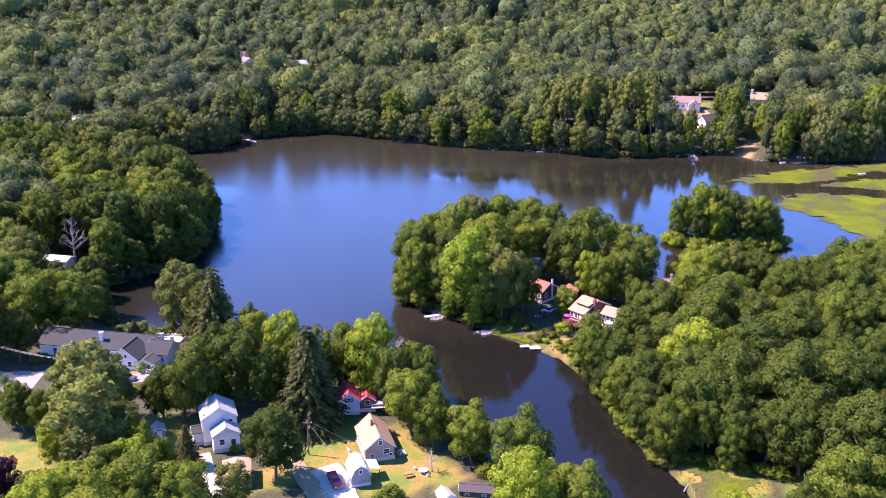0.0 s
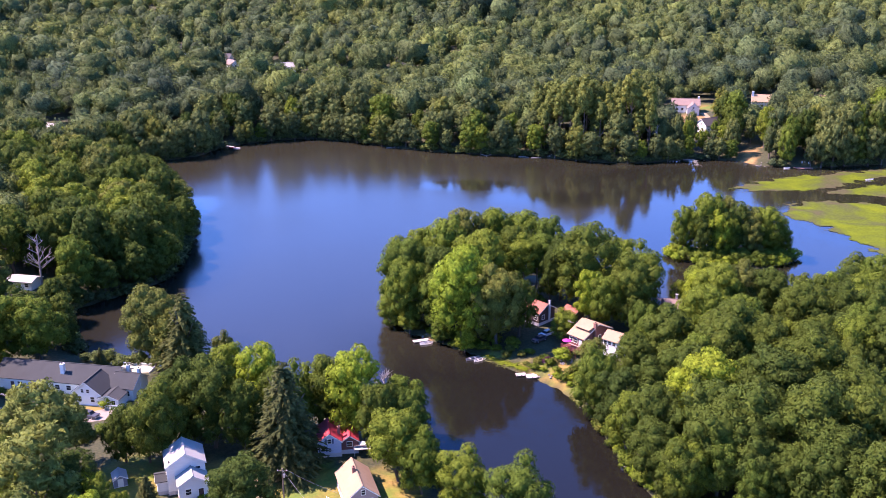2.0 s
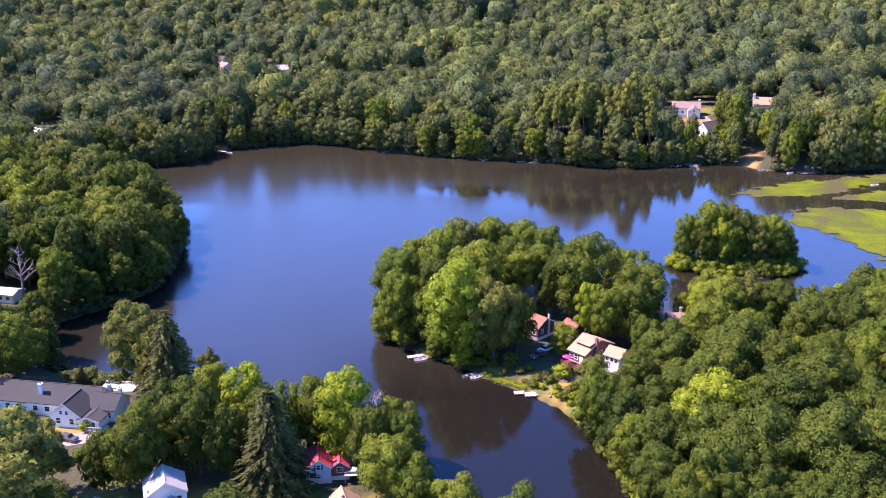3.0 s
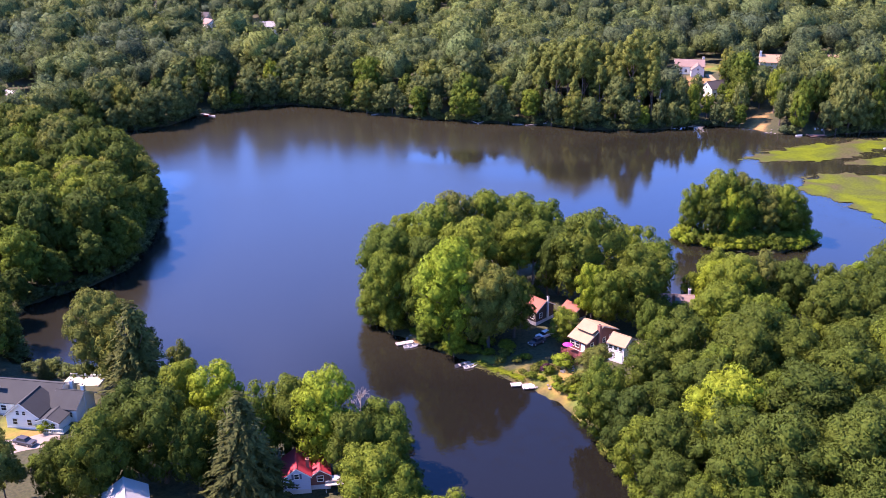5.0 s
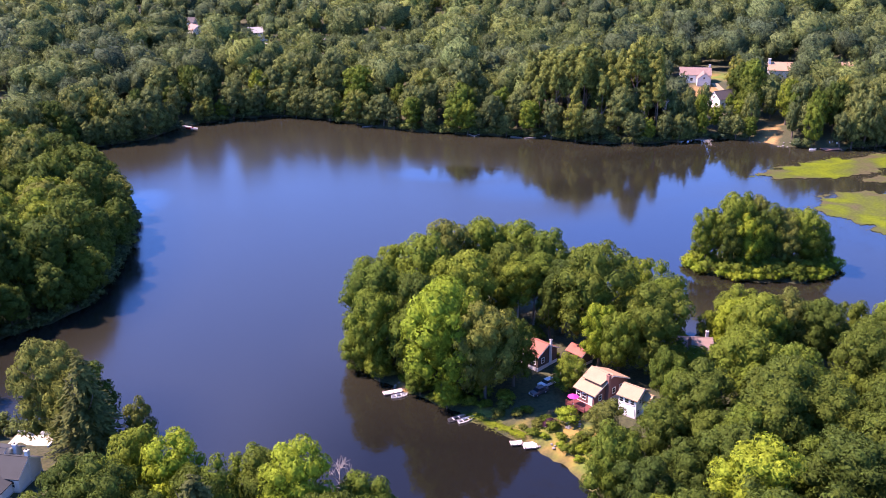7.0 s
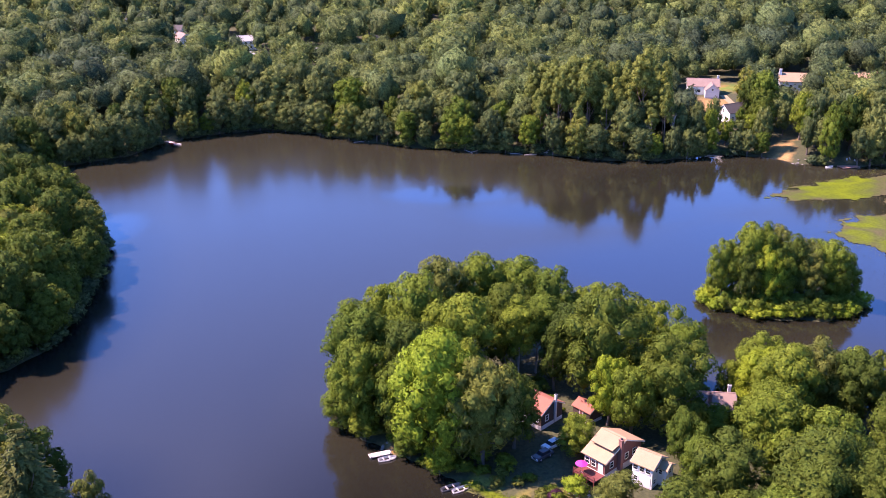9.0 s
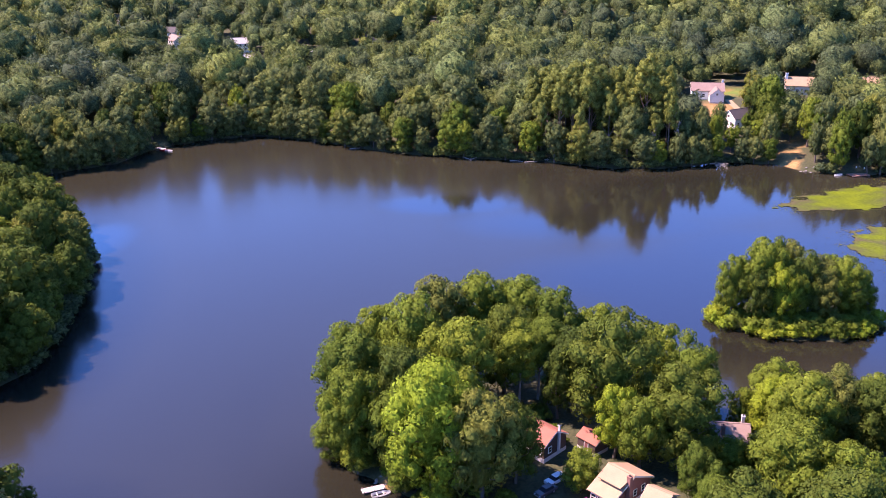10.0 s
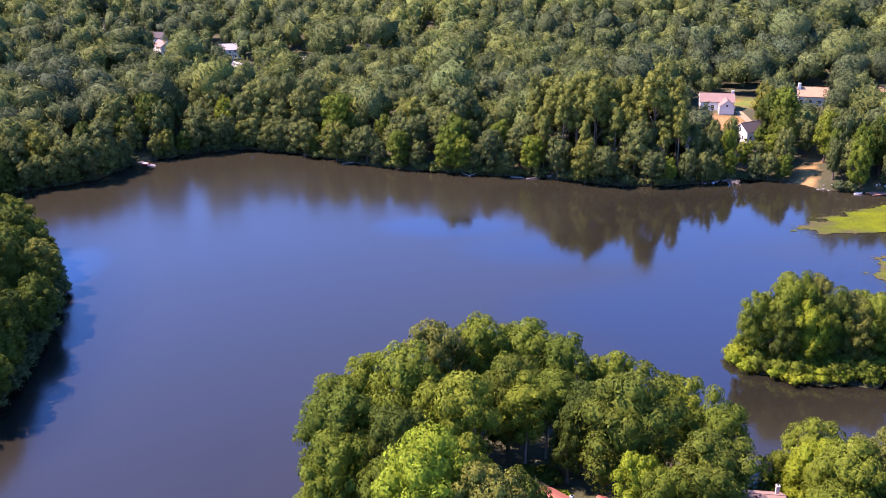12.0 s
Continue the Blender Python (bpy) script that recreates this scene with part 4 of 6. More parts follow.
def woods(name, label, where, r, variants, seed, bushes=False):
    """Far woods as one mass: every tree a small crown of its own, tinted tree by tree."""
    rng = np.random.default_rng(seed)
    vs, qs, ns, tint, lace, base = [], [], [], [], [], 0
    pick = rng.integers(len(variants), size=len(where))
    z = height(where[:, 0], where[:, 1])
    for (x, y), rr, k, zz in zip(where, r, pick, z):
        v, q, t, nrm = variants[k]
        a = rng.uniform(0, 6.283)
        c, s = math.cos(a), math.sin(a)
        sx = rr * rng.uniform(0.95, 1.2)
        h = (1.35 * rr + 9) * rng.uniform(0.78, 1.22)
        half = 0.48 * h
        h -= half
        if bushes:
            half, h = 0.9 * rr, 0.35 * rr
        w = np.stack([(v[:, 0] * c - v[:, 1] * s) * sx + x, (v[:, 0] * s + v[:, 1] * c) * sx + y, v[:, 2] * half + zz + h], -1)
        vs.append(w)
        qs += [q + base, t + base]
        ns.append(np.stack([nrm[:, 0] * c - nrm[:, 1] * s, nrm[:, 0] * s + nrm[:, 1] * c, nrm[:, 2]], -1))
        patch = 0.5 + 0.5 * math.sin(x * 0.023 + 2.1 * math.sin(y * 0.011)) * math.cos(y * 0.019 + x * 0.006)
        tint.append(np.full(len(v), np.clip(0.6 * rng.random() ** 1.3 + 0.4 * patch, 0, 1)))
        lace.append(np.arange(len(v)) < q.size)
        base += len(v)
    me = mesh_from(name, np.concatenate(vs), [np.concatenate(qs)], [LEAF["woods"]], normals=np.concatenate(ns))
    attribute(me, "tint", np.concatenate(tint))
    attribute(me, "lace", np.concatenate(lace))
    return tagged(new(name, me), label, "woodland", kind="stuff")


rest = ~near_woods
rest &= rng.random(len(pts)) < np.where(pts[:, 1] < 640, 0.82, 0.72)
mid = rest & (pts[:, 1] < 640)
big = np.where(rng.random(len(pts)) < 0.16, 1.6, 1.0) * rng.uniform(0.85, 1.2, len(pts))
MID = [mass_arrays(200 + i, 560, 0.088, (1.0, 1.15, 0.9)[i % 3]) for i in range(8)]
FAR = [mass_arrays(300 + i, 250, 0.125, (1.0, 1.15, 0.9)[i % 3], 17) for i in range(8)]
woods("woodland", "mixed green woodland behind the lake shore", pts[mid], radii[mid] * 1.12 * big[mid], MID, 21)
BUSH = [crown_arrays(90 + i, 9, 380, 0.15, (1, 1, 0.8), -0.1, (0.3, 0.48), 0.6) for i in range(3)]
woods("undergrowth", "green bushes and saplings along the far shore", np.array([t[:2] for t in thicket]), np.array([t[2] for t in thicket]), BUSH, 23, True)
far = rest & (pts[:, 1] >= 640)
woods("hillside_woods", "mixed green woods covering the far hillside", pts[far], radii[far] * 1.2 * big[far], FAR, 22)


# ---- buildings ----
PAINT_WHITE = plain("white_siding", (0.70, 0.72, 0.66), 0.6, grain=3, spread=0.08, stretch=(1, 1, 8))
TRIM = plain("white_trim", (0.76, 0.78, 0.70), 0.5, grain=4, spread=0.06)
TAUPE = plain("taupe_siding", (0.33, 0.25, 0.22), 0.7, grain=3, spread=0.12, stretch=(1, 1, 8))
BLUE_GREY = plain("blue_grey_siding", (0.42, 0.47, 0.55), 0.7, grain=3, spread=0.1, stretch=(1, 1, 8))
GREY = plain("grey_siding", (0.22, 0.23, 0.25), 0.7, grain=3, spread=0.12, stretch=(1, 1, 8))
RED_BROWN = plain("red_brown_siding", (0.16, 0.06, 0.05), 0.7, grain=3, spread=0.15, stretch=(1, 1, 8))
DARK_WOOD = plain("dark_brown_boards", (0.055, 0.035, 0.028), 0.8, grain=4, spread=0.25, stretch=(6, 6, 1))
CREAM = plain("cream_siding", (0.62, 0.55, 0.42), 0.7, grain=3, spread=0.1, stretch=(1, 1, 8))
ROOF_TAN = plain("tan_shingles", (0.31, 0.203, 0.112), 0.85, grain=7, spread=0.16, stain=0.5)
ROOF_WHITE = plain("pale_grey_shingles", (0.29, 0.30, 0.27), 0.75, grain=7, spread=0.1)
ROOF_PALE = plain("white_metal_roofing", (0.50, 0.51, 0.45), 0.6, grain=4, spread=0.06)
ROOF_GREY = plain("slate_grey_shingles", (0.029, 0.036, 0.034), 0.95, grain=7, spread=0.2, stain=0.4)
ROOF_RED = plain("bright_red_roofing", (0.40, 0.035, 0.045), 0.6, grain=5, spread=0.15)
ROOF_RUST = plain("rust_red_shingles", (0.26, 0.09, 0.055), 0.85, grain=7, spread=0.18, stain=0.5)
ROOF_PINK = plain("faded_pink_shingles", (0.20, 0.140, 0.110), 0.85, grain=7, spread=0.16, stain=0.5)
ROOF_BROWN = plain("brown_shingles", (0.050, 0.046, 0.044), 0.85, grain=7, spread=0.2)
BRICK = plain("chimney_brick", (0.22, 0.10, 0.075), 0.9, grain=12, spread=0.25)
MASONRY = plain("pale_masonry", (0.5, 0.48, 0.45), 0.9, grain=8, spread=0.15)
PINK_GRAVEL = plain("pinkish_gravel", (0.25, 0.21, 0.165), 0.95, grain=3.0, spread=0.16, stain=0.15)
CONCRETE = plain("pale_concrete", (0.37, 0.36, 0.26), 0.9, grain=2.5, spread=0.12, stain=0.2)
ASPHALT = plain("worn_asphalt", (0.223, 0.180, 0.097), 0.9, grain=6, spread=0.15, stain=0.15)
DECK_WOOD = plain("weathered_planks", (0.48, 0.43, 0.38), 0.8, grain=5, spread=0.2, stretch=(1, 8, 1))
RED_DECK = plain("red_stained_deck", (0.13, 0.03, 0.024), 0.7, grain=5, spread=0.2)
METAL = plain("dull_metal", (0.45, 0.46, 0.48), 0.4, 0.8, grain=6, spread=0.1)
RUBBER = plain("black_rubber", (0.02, 0.02, 0.02), 0.85, grain=8, spread=0.2)
CAR_RED = plain("red_car_paint", (0.38, 0.012, 0.02), 0.25, grain=2, spread=0.06, bump=0)
CAR_BLUE = plain("blue_grey_car_paint", (0.10, 0.13, 0.19), 0.25, grain=2, spread=0.06, bump=0)
CAR_GREY = plain("grey_car_paint", (0.06, 0.062, 0.066), 0.25, grain=2, spread=0.06, bump=0)
CAR_WHITE = plain("white_car_paint", (0.7, 0.7, 0.7), 0.25, grain=2, spread=0.05, bump=0)
LAMP_GLASS = plain("clear_lamp_lens", (0.7, 0.7, 0.68), 0.1, grain=4, spread=0.05, bump=0)
LAMP_RED = plain("red_lamp_lens", (0.35, 0.01, 0.01), 0.15, grain=4, spread=0.05, bump=0)
STONE = plain("shore_stone", (0.20, 0.185, 0.165), 0.9, grain=3, spread=0.3, bump=0.5)
MAGENTA = plain("magenta_canvas", (0.45, 0.03, 0.22), 0.8, grain=5, spread=0.1)
PLASTIC = plain("white_plastic", (0.75, 0.75, 0.73), 0.4, grain=4, spread=0.05)
POLE_WOOD = plain("creosoted_pole", (0.13, 0.10, 0.075), 0.9, grain=6, spread=0.25, stretch=(1, 1, 0.2))
WIRE = plain("cable", (0.30, 0.30, 0.31), 0.5, 0.5, grain=4, spread=0.05, bump=0)
GLASS, n, l, b = nodes_of("window_glass")
b.inputs["Base Color"].default_value = (0.02, 0.025, 0.03, 1)
b.inputs["Roughness"].default_value = 0.06
b.inputs["IOR"].default_value = 1.5


def box(bm, x0, x1, y0, y1, z0, z1, bevel=0.0):
    """A block between two corners."""
    made = bmesh.ops.create_cube(bm, size=1.0)["verts"]
    for v in made:
        v.co = Vector(((x0 + x1) / 2 + v.co.x * (x1 - x0), (y0 + y1) / 2 + v.co.y * (y1 - y0), (z0 + z1) / 2 + v.co.z * (z1 - z0)))
    if bevel:
        edges = list({e for v in made for e in v.link_edges})
        bmesh.ops.bevel(bm, geom=edges, offset=bevel, segments=1, affect="EDGES")


def prism(bm, outline, y0, y1):
    """An outline in x, z drawn out along y."""
    a = [bm.verts.new((x, y0, z)) for x, z in outline]
    c = [bm.verts.new((x, y1, z)) for x, z in outline]
    k = len(outline)
    bm.faces.new(a)
    bm.faces.new(c[::-1])
    for i in range(k):
        bm.faces.new((a[(i + 1) % k], a[i], c[i], c[(i + 1) % k]))


def part(name, bm, material, parent, label="", m=None):
    bmesh.ops.recalc_face_normals(bm, faces=bm.faces)
    me = bpy.data.meshes.new(name)
    bm.to_mesh(me)
    bm.free()
    me.materials.append(material)
    ob = new(name, me)
    ob.parent = parent
    if m is not None:
        ob.matrix_basis = m
    return tagged(ob, label)


def boxes(name, rows, material, parent, label="", bevel=0.0, m=None):
    bm = bmesh.new()
    for row in rows:
        box(bm, *row, bevel)
    return part(name, bm, material, parent, label, m)


SIDE = {"F": lambda u, W, L: pose(u, -L / 2, 0), "B": lambda u, W, L: pose(-u, L / 2, 0, 0, 0, 180),
        "L": lambda u, W, L: pose(-W / 2, -u, 0, 0, 0, -90), "R": lambda u, W, L: pose(W / 2, u, 0, 0, 0, 90)}


def window(house, side, u, z, w, h, W, L, shutters=None):
    m = SIDE[side](u, W, L) @ pose(0, -0.04, z)
    bm = bmesh.new()
    for row in ((-w / 2 - 0.1, -w / 2, -0.04, 0.06, -0.08, h + 0.1), (w / 2, w / 2 + 0.1, -0.04, 0.06, -0.08, h + 0.1), (-w / 2, w / 2, -0.04, 0.06, h, h + 0.1),
                (-w / 2, w / 2, -0.07, 0.06, -0.08, 0), (-w / 2, w / 2, -0.02, 0.03, h * 0.48, h * 0.53)):
        box(bm, *row)
    win = part("window", bm, TRIM, house, "", m)
    boxes("pane", [(-w / 2, w / 2, 0.0, 0.025, 0, h)], GLASS, win)
    if shutters:
        for s in (-1, 1):
            boxes("shutter", [(s * (w / 2 + 0.32) - 0.2, s * (w / 2 + 0.32) + 0.2, -0.05, 0.02, -0.05, h + 0.05)], shutters, win)


def door(house, side, u, w, h, W, L, material, z=0.0):
    m = SIDE[side](u, W, L) @ pose(0, -0.04, z)
    dr = boxes("door", [(-w / 2, w / 2, -0.03, 0.03, 0.02, h)], material, house, "", 0.0, m)
    boxes("door_frame", [(-w / 2 - 0.1, -w / 2, -0.04, 0.05, 0, h + 0.1), (w / 2, w / 2 + 0.1, -0.04, 0.05, 0, h + 0.1), (-w / 2, w / 2, -0.04, 0.05, h, h + 0.1)], TRIM, dr)
    return dr


def building(name, label, x, y, yaw, W, L, wall, rise, walls, roof, z=None, over=0.35, windows=(), doors=(), chimneys=(), gambrel=False, parent=None, z_off=0.0, shutters=None):
    """A house with ridge along its own y: walls with gables, roof slopes, fascia, windows, doors and chimneys."""
    if parent is None:
        base = zat(x, y) if z is None else z
        house = tagged(new(name), label, "house" if "shed" not in name and "garage" not in name else "outbuilding")
        house.matrix_world = pose(x, y, base, 0, 0, yaw)
    else:
        house = new(name)
        house.parent = parent
        house.matrix_basis = pose(x, y, z_off, 0, 0, yaw)
    hw = W / 2
    prof = [(-hw, wall), (-hw * 0.62, wall + rise * 0.68), (0, wall + rise), (hw * 0.62, wall + rise * 0.68), (hw, wall)] if gambrel else [(-hw, wall), (0, wall + rise), (hw, wall)]
    bm = bmesh.new()
    prism(bm, [(-hw, -0.6)] + prof + [(hw, -0.6)], -L / 2, L / 2)
    part("shell", bm, walls, house)
    boxes("foundation", [(-hw - 0.06, hw + 0.06, -L / 2 - 0.06, L / 2 + 0.06, -1.2, 0.12)], MASONRY, house)
    th = 0.16
    eaves = list(prof)
    for k, (i, j) in ((0, (0, 1)), (-1, (-1, -2))):
        (ax, az), (bx, bz) = prof[i], prof[j]
        ln = math.hypot(ax - bx, az - bz)
        eaves[k] = (ax + (ax - bx) / ln * over, az + (az - bz) / ln * over)
    for (ax, az), (bx, bz) in zip(eaves, eaves[1:]):
        bm = bmesh.new()
        prism(bm, [(ax, az + 0.02), (bx, bz + 0.02), (bx, bz + 0.02 + th), (ax, az + 0.02 + th)], -L / 2 - over, L / 2 + over)
        slope = part("roof_slope", bm, roof, house)
        for yy in (-L / 2 - over, L / 2 + over):
            s = 0.03 if yy > 0 else -0.03
            bm = bmesh.new()
            prism(bm, [(ax, az - 0.1), (bx, bz - 0.1), (bx, bz + 0.05 + th * 0.5), (ax, az + 0.05 + th * 0.5)], min(yy, yy + s), max(yy, yy + s))
            part("rake_board", bm, TRIM, slope)
    boxes("ridge_cap", [(-0.14, 0.14, -L / 2 - over, L / 2 + over, wall + rise + 0.12, wall + rise + 0.21)], roof, house)
    for row in windows:
        window(house, *row, W, L, shutters)
    for side, u, w, h, material in doors:
        door(house, side, u, w, h, W, L, material)
    for cx, cy, cw, top, material in chimneys:
        c = boxes("chimney", [(cx - cw / 2, cx + cw / 2, cy - cw / 2, cy + cw / 2, -0.3, top), (cx - cw / 2 - 0.06, cx + cw / 2 + 0.06, cy - cw / 2 - 0.06, cy + cw / 2 + 0.06, top, top + 0.14)], material, house)
        boxes("flue", [(cx - 0.13, cx + 0.13, cy - 0.13, cy + 0.13, top + 0.14, top + 0.4)], RUBBER, c)
    return house


def row_of(side, us, z, w, h):
    return [(side, u, z, w, h) for u in us]


# white two-storey house with a lower front wing
h = building("farmhouse", "white two-storey gabled house with pale grey roof and front wing", -52.2, 164.6, 20, 7.4, 6.6, 5.6, 2.3, PAINT_WHITE, ROOF_WHITE, 3.6,
             windows=[("F", 2.3, 3.6, 0.9, 1.2), *row_of("L", (-1.6, 1.6), 3.4, 0.9, 1.3), *row_of("L", (-1.6, 1.6), 0.9, 0.9, 1.3), *row_of("R", (-1.5, 1.5), 3.4, 0.9, 1.3)],
             chimneys=[(-3.1, -2.6, 0.5, 6.1, MASONRY)])
building("wing", "", 0.9, -5.2, 0, 5.6, 4.0, 3.3, 1.7, PAINT_WHITE, ROOF_WHITE, parent=h, windows=[("F", -1.0, 1.1, 1.0, 1.2), ("L", 0, 1.1, 0.9, 1.2)], doors=[("F", 1.4, 0.95, 2.05, DARK_WOOD)])
building("porch", "", -4.6, -1.0, 90, 3.4, 2.2, 2.4, 0.7, PAINT_WHITE, ROOF_GREY, parent=h, windows=[("B", 0, 0.9, 0.8, 1.1)])
building("garden_shed", "small grey garden shed on a strip of lawn", -65.6, 164.4, 25, 2.6, 3.0, 1.8, 0.8, GREY, ROOF_WHITE, None, 0.25, doors=[("F", 0, 0.9, 1.7, TRIM)])
# tan-roofed cottage
building("tan_cottage", "taupe gabled cottage with sunlit tan shingle roof", -17.2, 160.3, 17, 6.3, 10.0, 2.6, 2.6, TAUPE, ROOF_TAN, 3.1, 0.45,
         windows=[("F", 0.2, 3.1, 0.7, 1.0), ("F", 1.4, 0.9, 1.3, 1.1), ("F", -1.7, 0.4, 0.8, 0.7), ("F", 2.3, 0.3, 0.6, 0.6), *row_of("L", (-3, 0.5, 3), 0.9, 1.0, 1.1), *row_of("R", (-3, 0, 3), 0.9, 1.0, 1.1)],
         doors=[("L", 1.9, 0.95, 2.05, TRIM)], chimneys=[(-0.5, 0.6, 0.55, 5.9, BRICK)])
# red-roofed house with deck
h = building("red_roofed_house", "blue-grey gabled house with bright red roof", -25, 178.6, 9, 5.0, 6.6, 2.9, 1.9, BLUE_GREY, ROOF_RED, 3.4,
             windows=[("F", 0, 2.5, 0.8, 1.0), ("F", -1.4, 0.7, 0.8, 1.1), *row_of("L", (-2, 2), 0.9, 0.9, 1.2)], chimneys=[(2.1, -1.0, 0.6, 5.0, BRICK)], shutters=CAR_BLUE)
building("side_wing", "", 4.3, 0.2, 0, 3.6, 5.0, 2.2, 1.2, RED_BROWN, ROOF_RED, parent=h, windows=[("F", 0, 0.9, 1.1, 1.1)])
deck = tagged(new("wooden_deck"), "raised timber deck beside the red-roofed house", "deck")
deck.matrix_world = pose(-17.8, 177.4, 3.2, 0, 0, 9)
boxes("platform", [(-1.8, 1.8, -1.6, 1.6, 0.9, 1.05)], DECK_WOOD, deck)
for sx in (-1.7, 1.7):
    for sy in (-1.5, 1.5):
        boxes("post", [(sx - 0.06, sx + 0.06, sy - 0.06, sy + 0.06, -0.6, 1.95)], DECK_WOOD, deck)
boxes("rail", [(-1.8, 1.8, -1.56, -1.48, 1.85, 1.95), (1.66, 1.74, -1.6, 1.6, 1.85, 1.95)], DECK_WOOD, deck)


def round_table(x, y, z, r, label):
    t = tagged(new("garden_table"), label, "table")
    t.matrix_world = pose(x, y, z)
    bm = bmesh.new()
    bmesh.ops.create_cone(bm, cap_ends=True, segments=20, radius1=r, radius2=r * 0.97, depth=0.05, matrix=pose(0, 0, 0.72))
    part("tabletop", bm, PLASTIC, t)
    for a in range(4):
        c, s = math.cos(a * 1.571 + 0.6) * r * 0.6, math.sin(a * 1.571 + 0.6) * r * 0.6
        boxes("leg", [(c - 0.025, c + 0.025, s - 0.025, s + 0.025, 0, 0.7)], PLASTIC, t)
    return t


round_table(-17.6, 177.2, 4.25, 0.8, "round white garden table on the timber deck")
# gambrel garage with lean-to
h = building("gambrel_garage", "grey gambrel garage with sunlit white roof", -19.6, 147.8, 19, 4.0, 5.2, 2.0, 2.2, GREY, ROOF_PALE, 3.1, 0.3, windows=[("F", 0, 2.4, 0.6, 0.8)], gambrel=True,
             doors=[("L", 0, 0.95, 2.05, TRIM)])
lean = bmesh.new()
prism(lean, [(2.15, 2.3), (4.4, 1.85), (4.4, 1.98), (2.15, 2.43)], -1.2, 2.6)
part("lean_to_roof", lean, ROOF_PALE, h)
for yy in (-1.0, 2.4):
    boxes("lean_to_post", [(4.2, 4.32, yy - 0.06, yy + 0.06, -0.3, 1.9)], DARK_WOOD, h)
# flat-roofed shed, waterside shed, small white shed
h = building("low_shed", "low brown shed with dusty tan roof", -44.3, 147.2, 12, 5.4, 6.4, 2.3, 0.5, DARK_WOOD, ROOF_TAN, 3.1, 0.25, doors=[("F", 0.6, 2.2, 1.9, RED_BROWN)], windows=[("R", 0, 0.9, 0.8, 0.8)])
building("waterside_shed", "long dark brown shed with grey roof by the creek", 4.6, 143.6, 84, 3.2, 6.6, 2.0, 0.7, DARK_WOOD, ROOF_BROWN, 1.6, 0.25, windows=row_of("L", (-1.8, 1.6), 0.9, 0.7, 0.6))
building("white_shed", "small white-roofed shed by the creek", -1.6, 141.2, 30, 2.6, 3.4, 1.9, 0.8, PAINT_WHITE, ROOF_WHITE, 1.7, 0.2, doors=[("F", 0, 0.9, 1.8, TRIM)])
# long white lakeside house
h = building("long_house", "long white lakeside house with slate-grey roof", -94.4, 209.8, 80, 9.6, 31, 3.0, 2.6, PAINT_WHITE, ROOF_GREY, 2.8, 0.5,
             windows=[*row_of("L", (-9, -6, -3, 1, 4, 12), 0.9, 1.2, 1.2)], chimneys=[(-2.6, -1.6, 0.9, 6.6, PAINT_WHITE)], doors=[("L", -11, 1.0, 2.05, DARK_WOOD)])
building("front_gable", "", -6.0, -11.5, -90, 7.6, 7.0, 3.0, 2.9, PAINT_WHITE, ROOF_GREY, parent=h, windows=[("F", -0.9, 3.2, 0.7, 0.9), ("F", 0.5, 3.2, 0.7, 0.9), ("F", -1.8, 0.9, 1.0, 1.3), ("F", 1.5, 0.9, 1.0, 1.3)])
building("east_wing", "", -1.6, -18.2, 0, 7.4, 5.8, 2.9, 2.3, PAINT_WHITE, ROOF_GREY, parent=h, windows=row_of("L", (-1.6, 1.4), 1.0, 1.2, 1.2), chimneys=[(2.8, 1.4, 0.7, 5.8, PAINT_WHITE), (0.4, -2.7, 0.7, 6.4, PAINT_WHITE)])
building("entrance_block", "", -7.2, -17.2, -90, 5.0, 5.0, 2.2, 0.9, PAINT_WHITE, ROOF_GREY, parent=h, windows=[("F", 1.2, 0.8, 0.9, 1.1)], doors=[("F", -0.8, 1.0, 2.05, TRIM)])
# white cabin on the west shore
terrace = tagged(new("terrace"), "pale paved terrace with low white wall behind the long house", "terrace")
terrace.matrix_world = pose(-80.4, 220.6, zat(-80.4, 220.6), 0, 0, -6)
boxes("paving", [(-4.5, 4.5, -2.4, 2.4, -0.8, 0.25)], CONCRETE, terrace)
boxes("low_wall", [(-4.5, 4.5, 2.4, 2.65, -0.8, 0.85), (4.5, 4.75, -2.4, 2.65, -0.8, 0.85)], PAINT_WHITE, terrace)
porch = tagged(new("entrance_porch"), "white-railed entrance deck in front of the long house", "porch")
porch.matrix_world = pose(-77.6, 197.6, zat(-77.6, 197.6), 0, 0, -5.5)
boxes("deck", [(-2.2, 2.2, -1.6, 1.6, -0.3, 0.3)], CONCRETE, porch)
boxes("top_rail", [(-2.2, 2.2, -1.6, -1.5, 1.15, 1.23), (-2.2, -2.1, -1.5, 1.6, 1.15, 1.23)], PAINT_WHITE, porch)
for k in range(12):
    boxes("baluster", [(-2.2 + 0.38 * k, -2.13 + 0.38 * k, -1.58, -1.52, 0.3, 1.15)], PAINT_WHITE, porch)
building("white_cabin", "low white cabin among trees on the west shore", -133.6, 278, 78, 5.4, 8.6, 2.7, 0.8, PAINT_WHITE, ROOF_WHITE, None, 0.5, windows=row_of("L", (-2.6, 0, 2.6), 1.0, 1.2, 1.1), doors=[("L", -3.6, 0.95, 2.05, DARK_WOOD)])
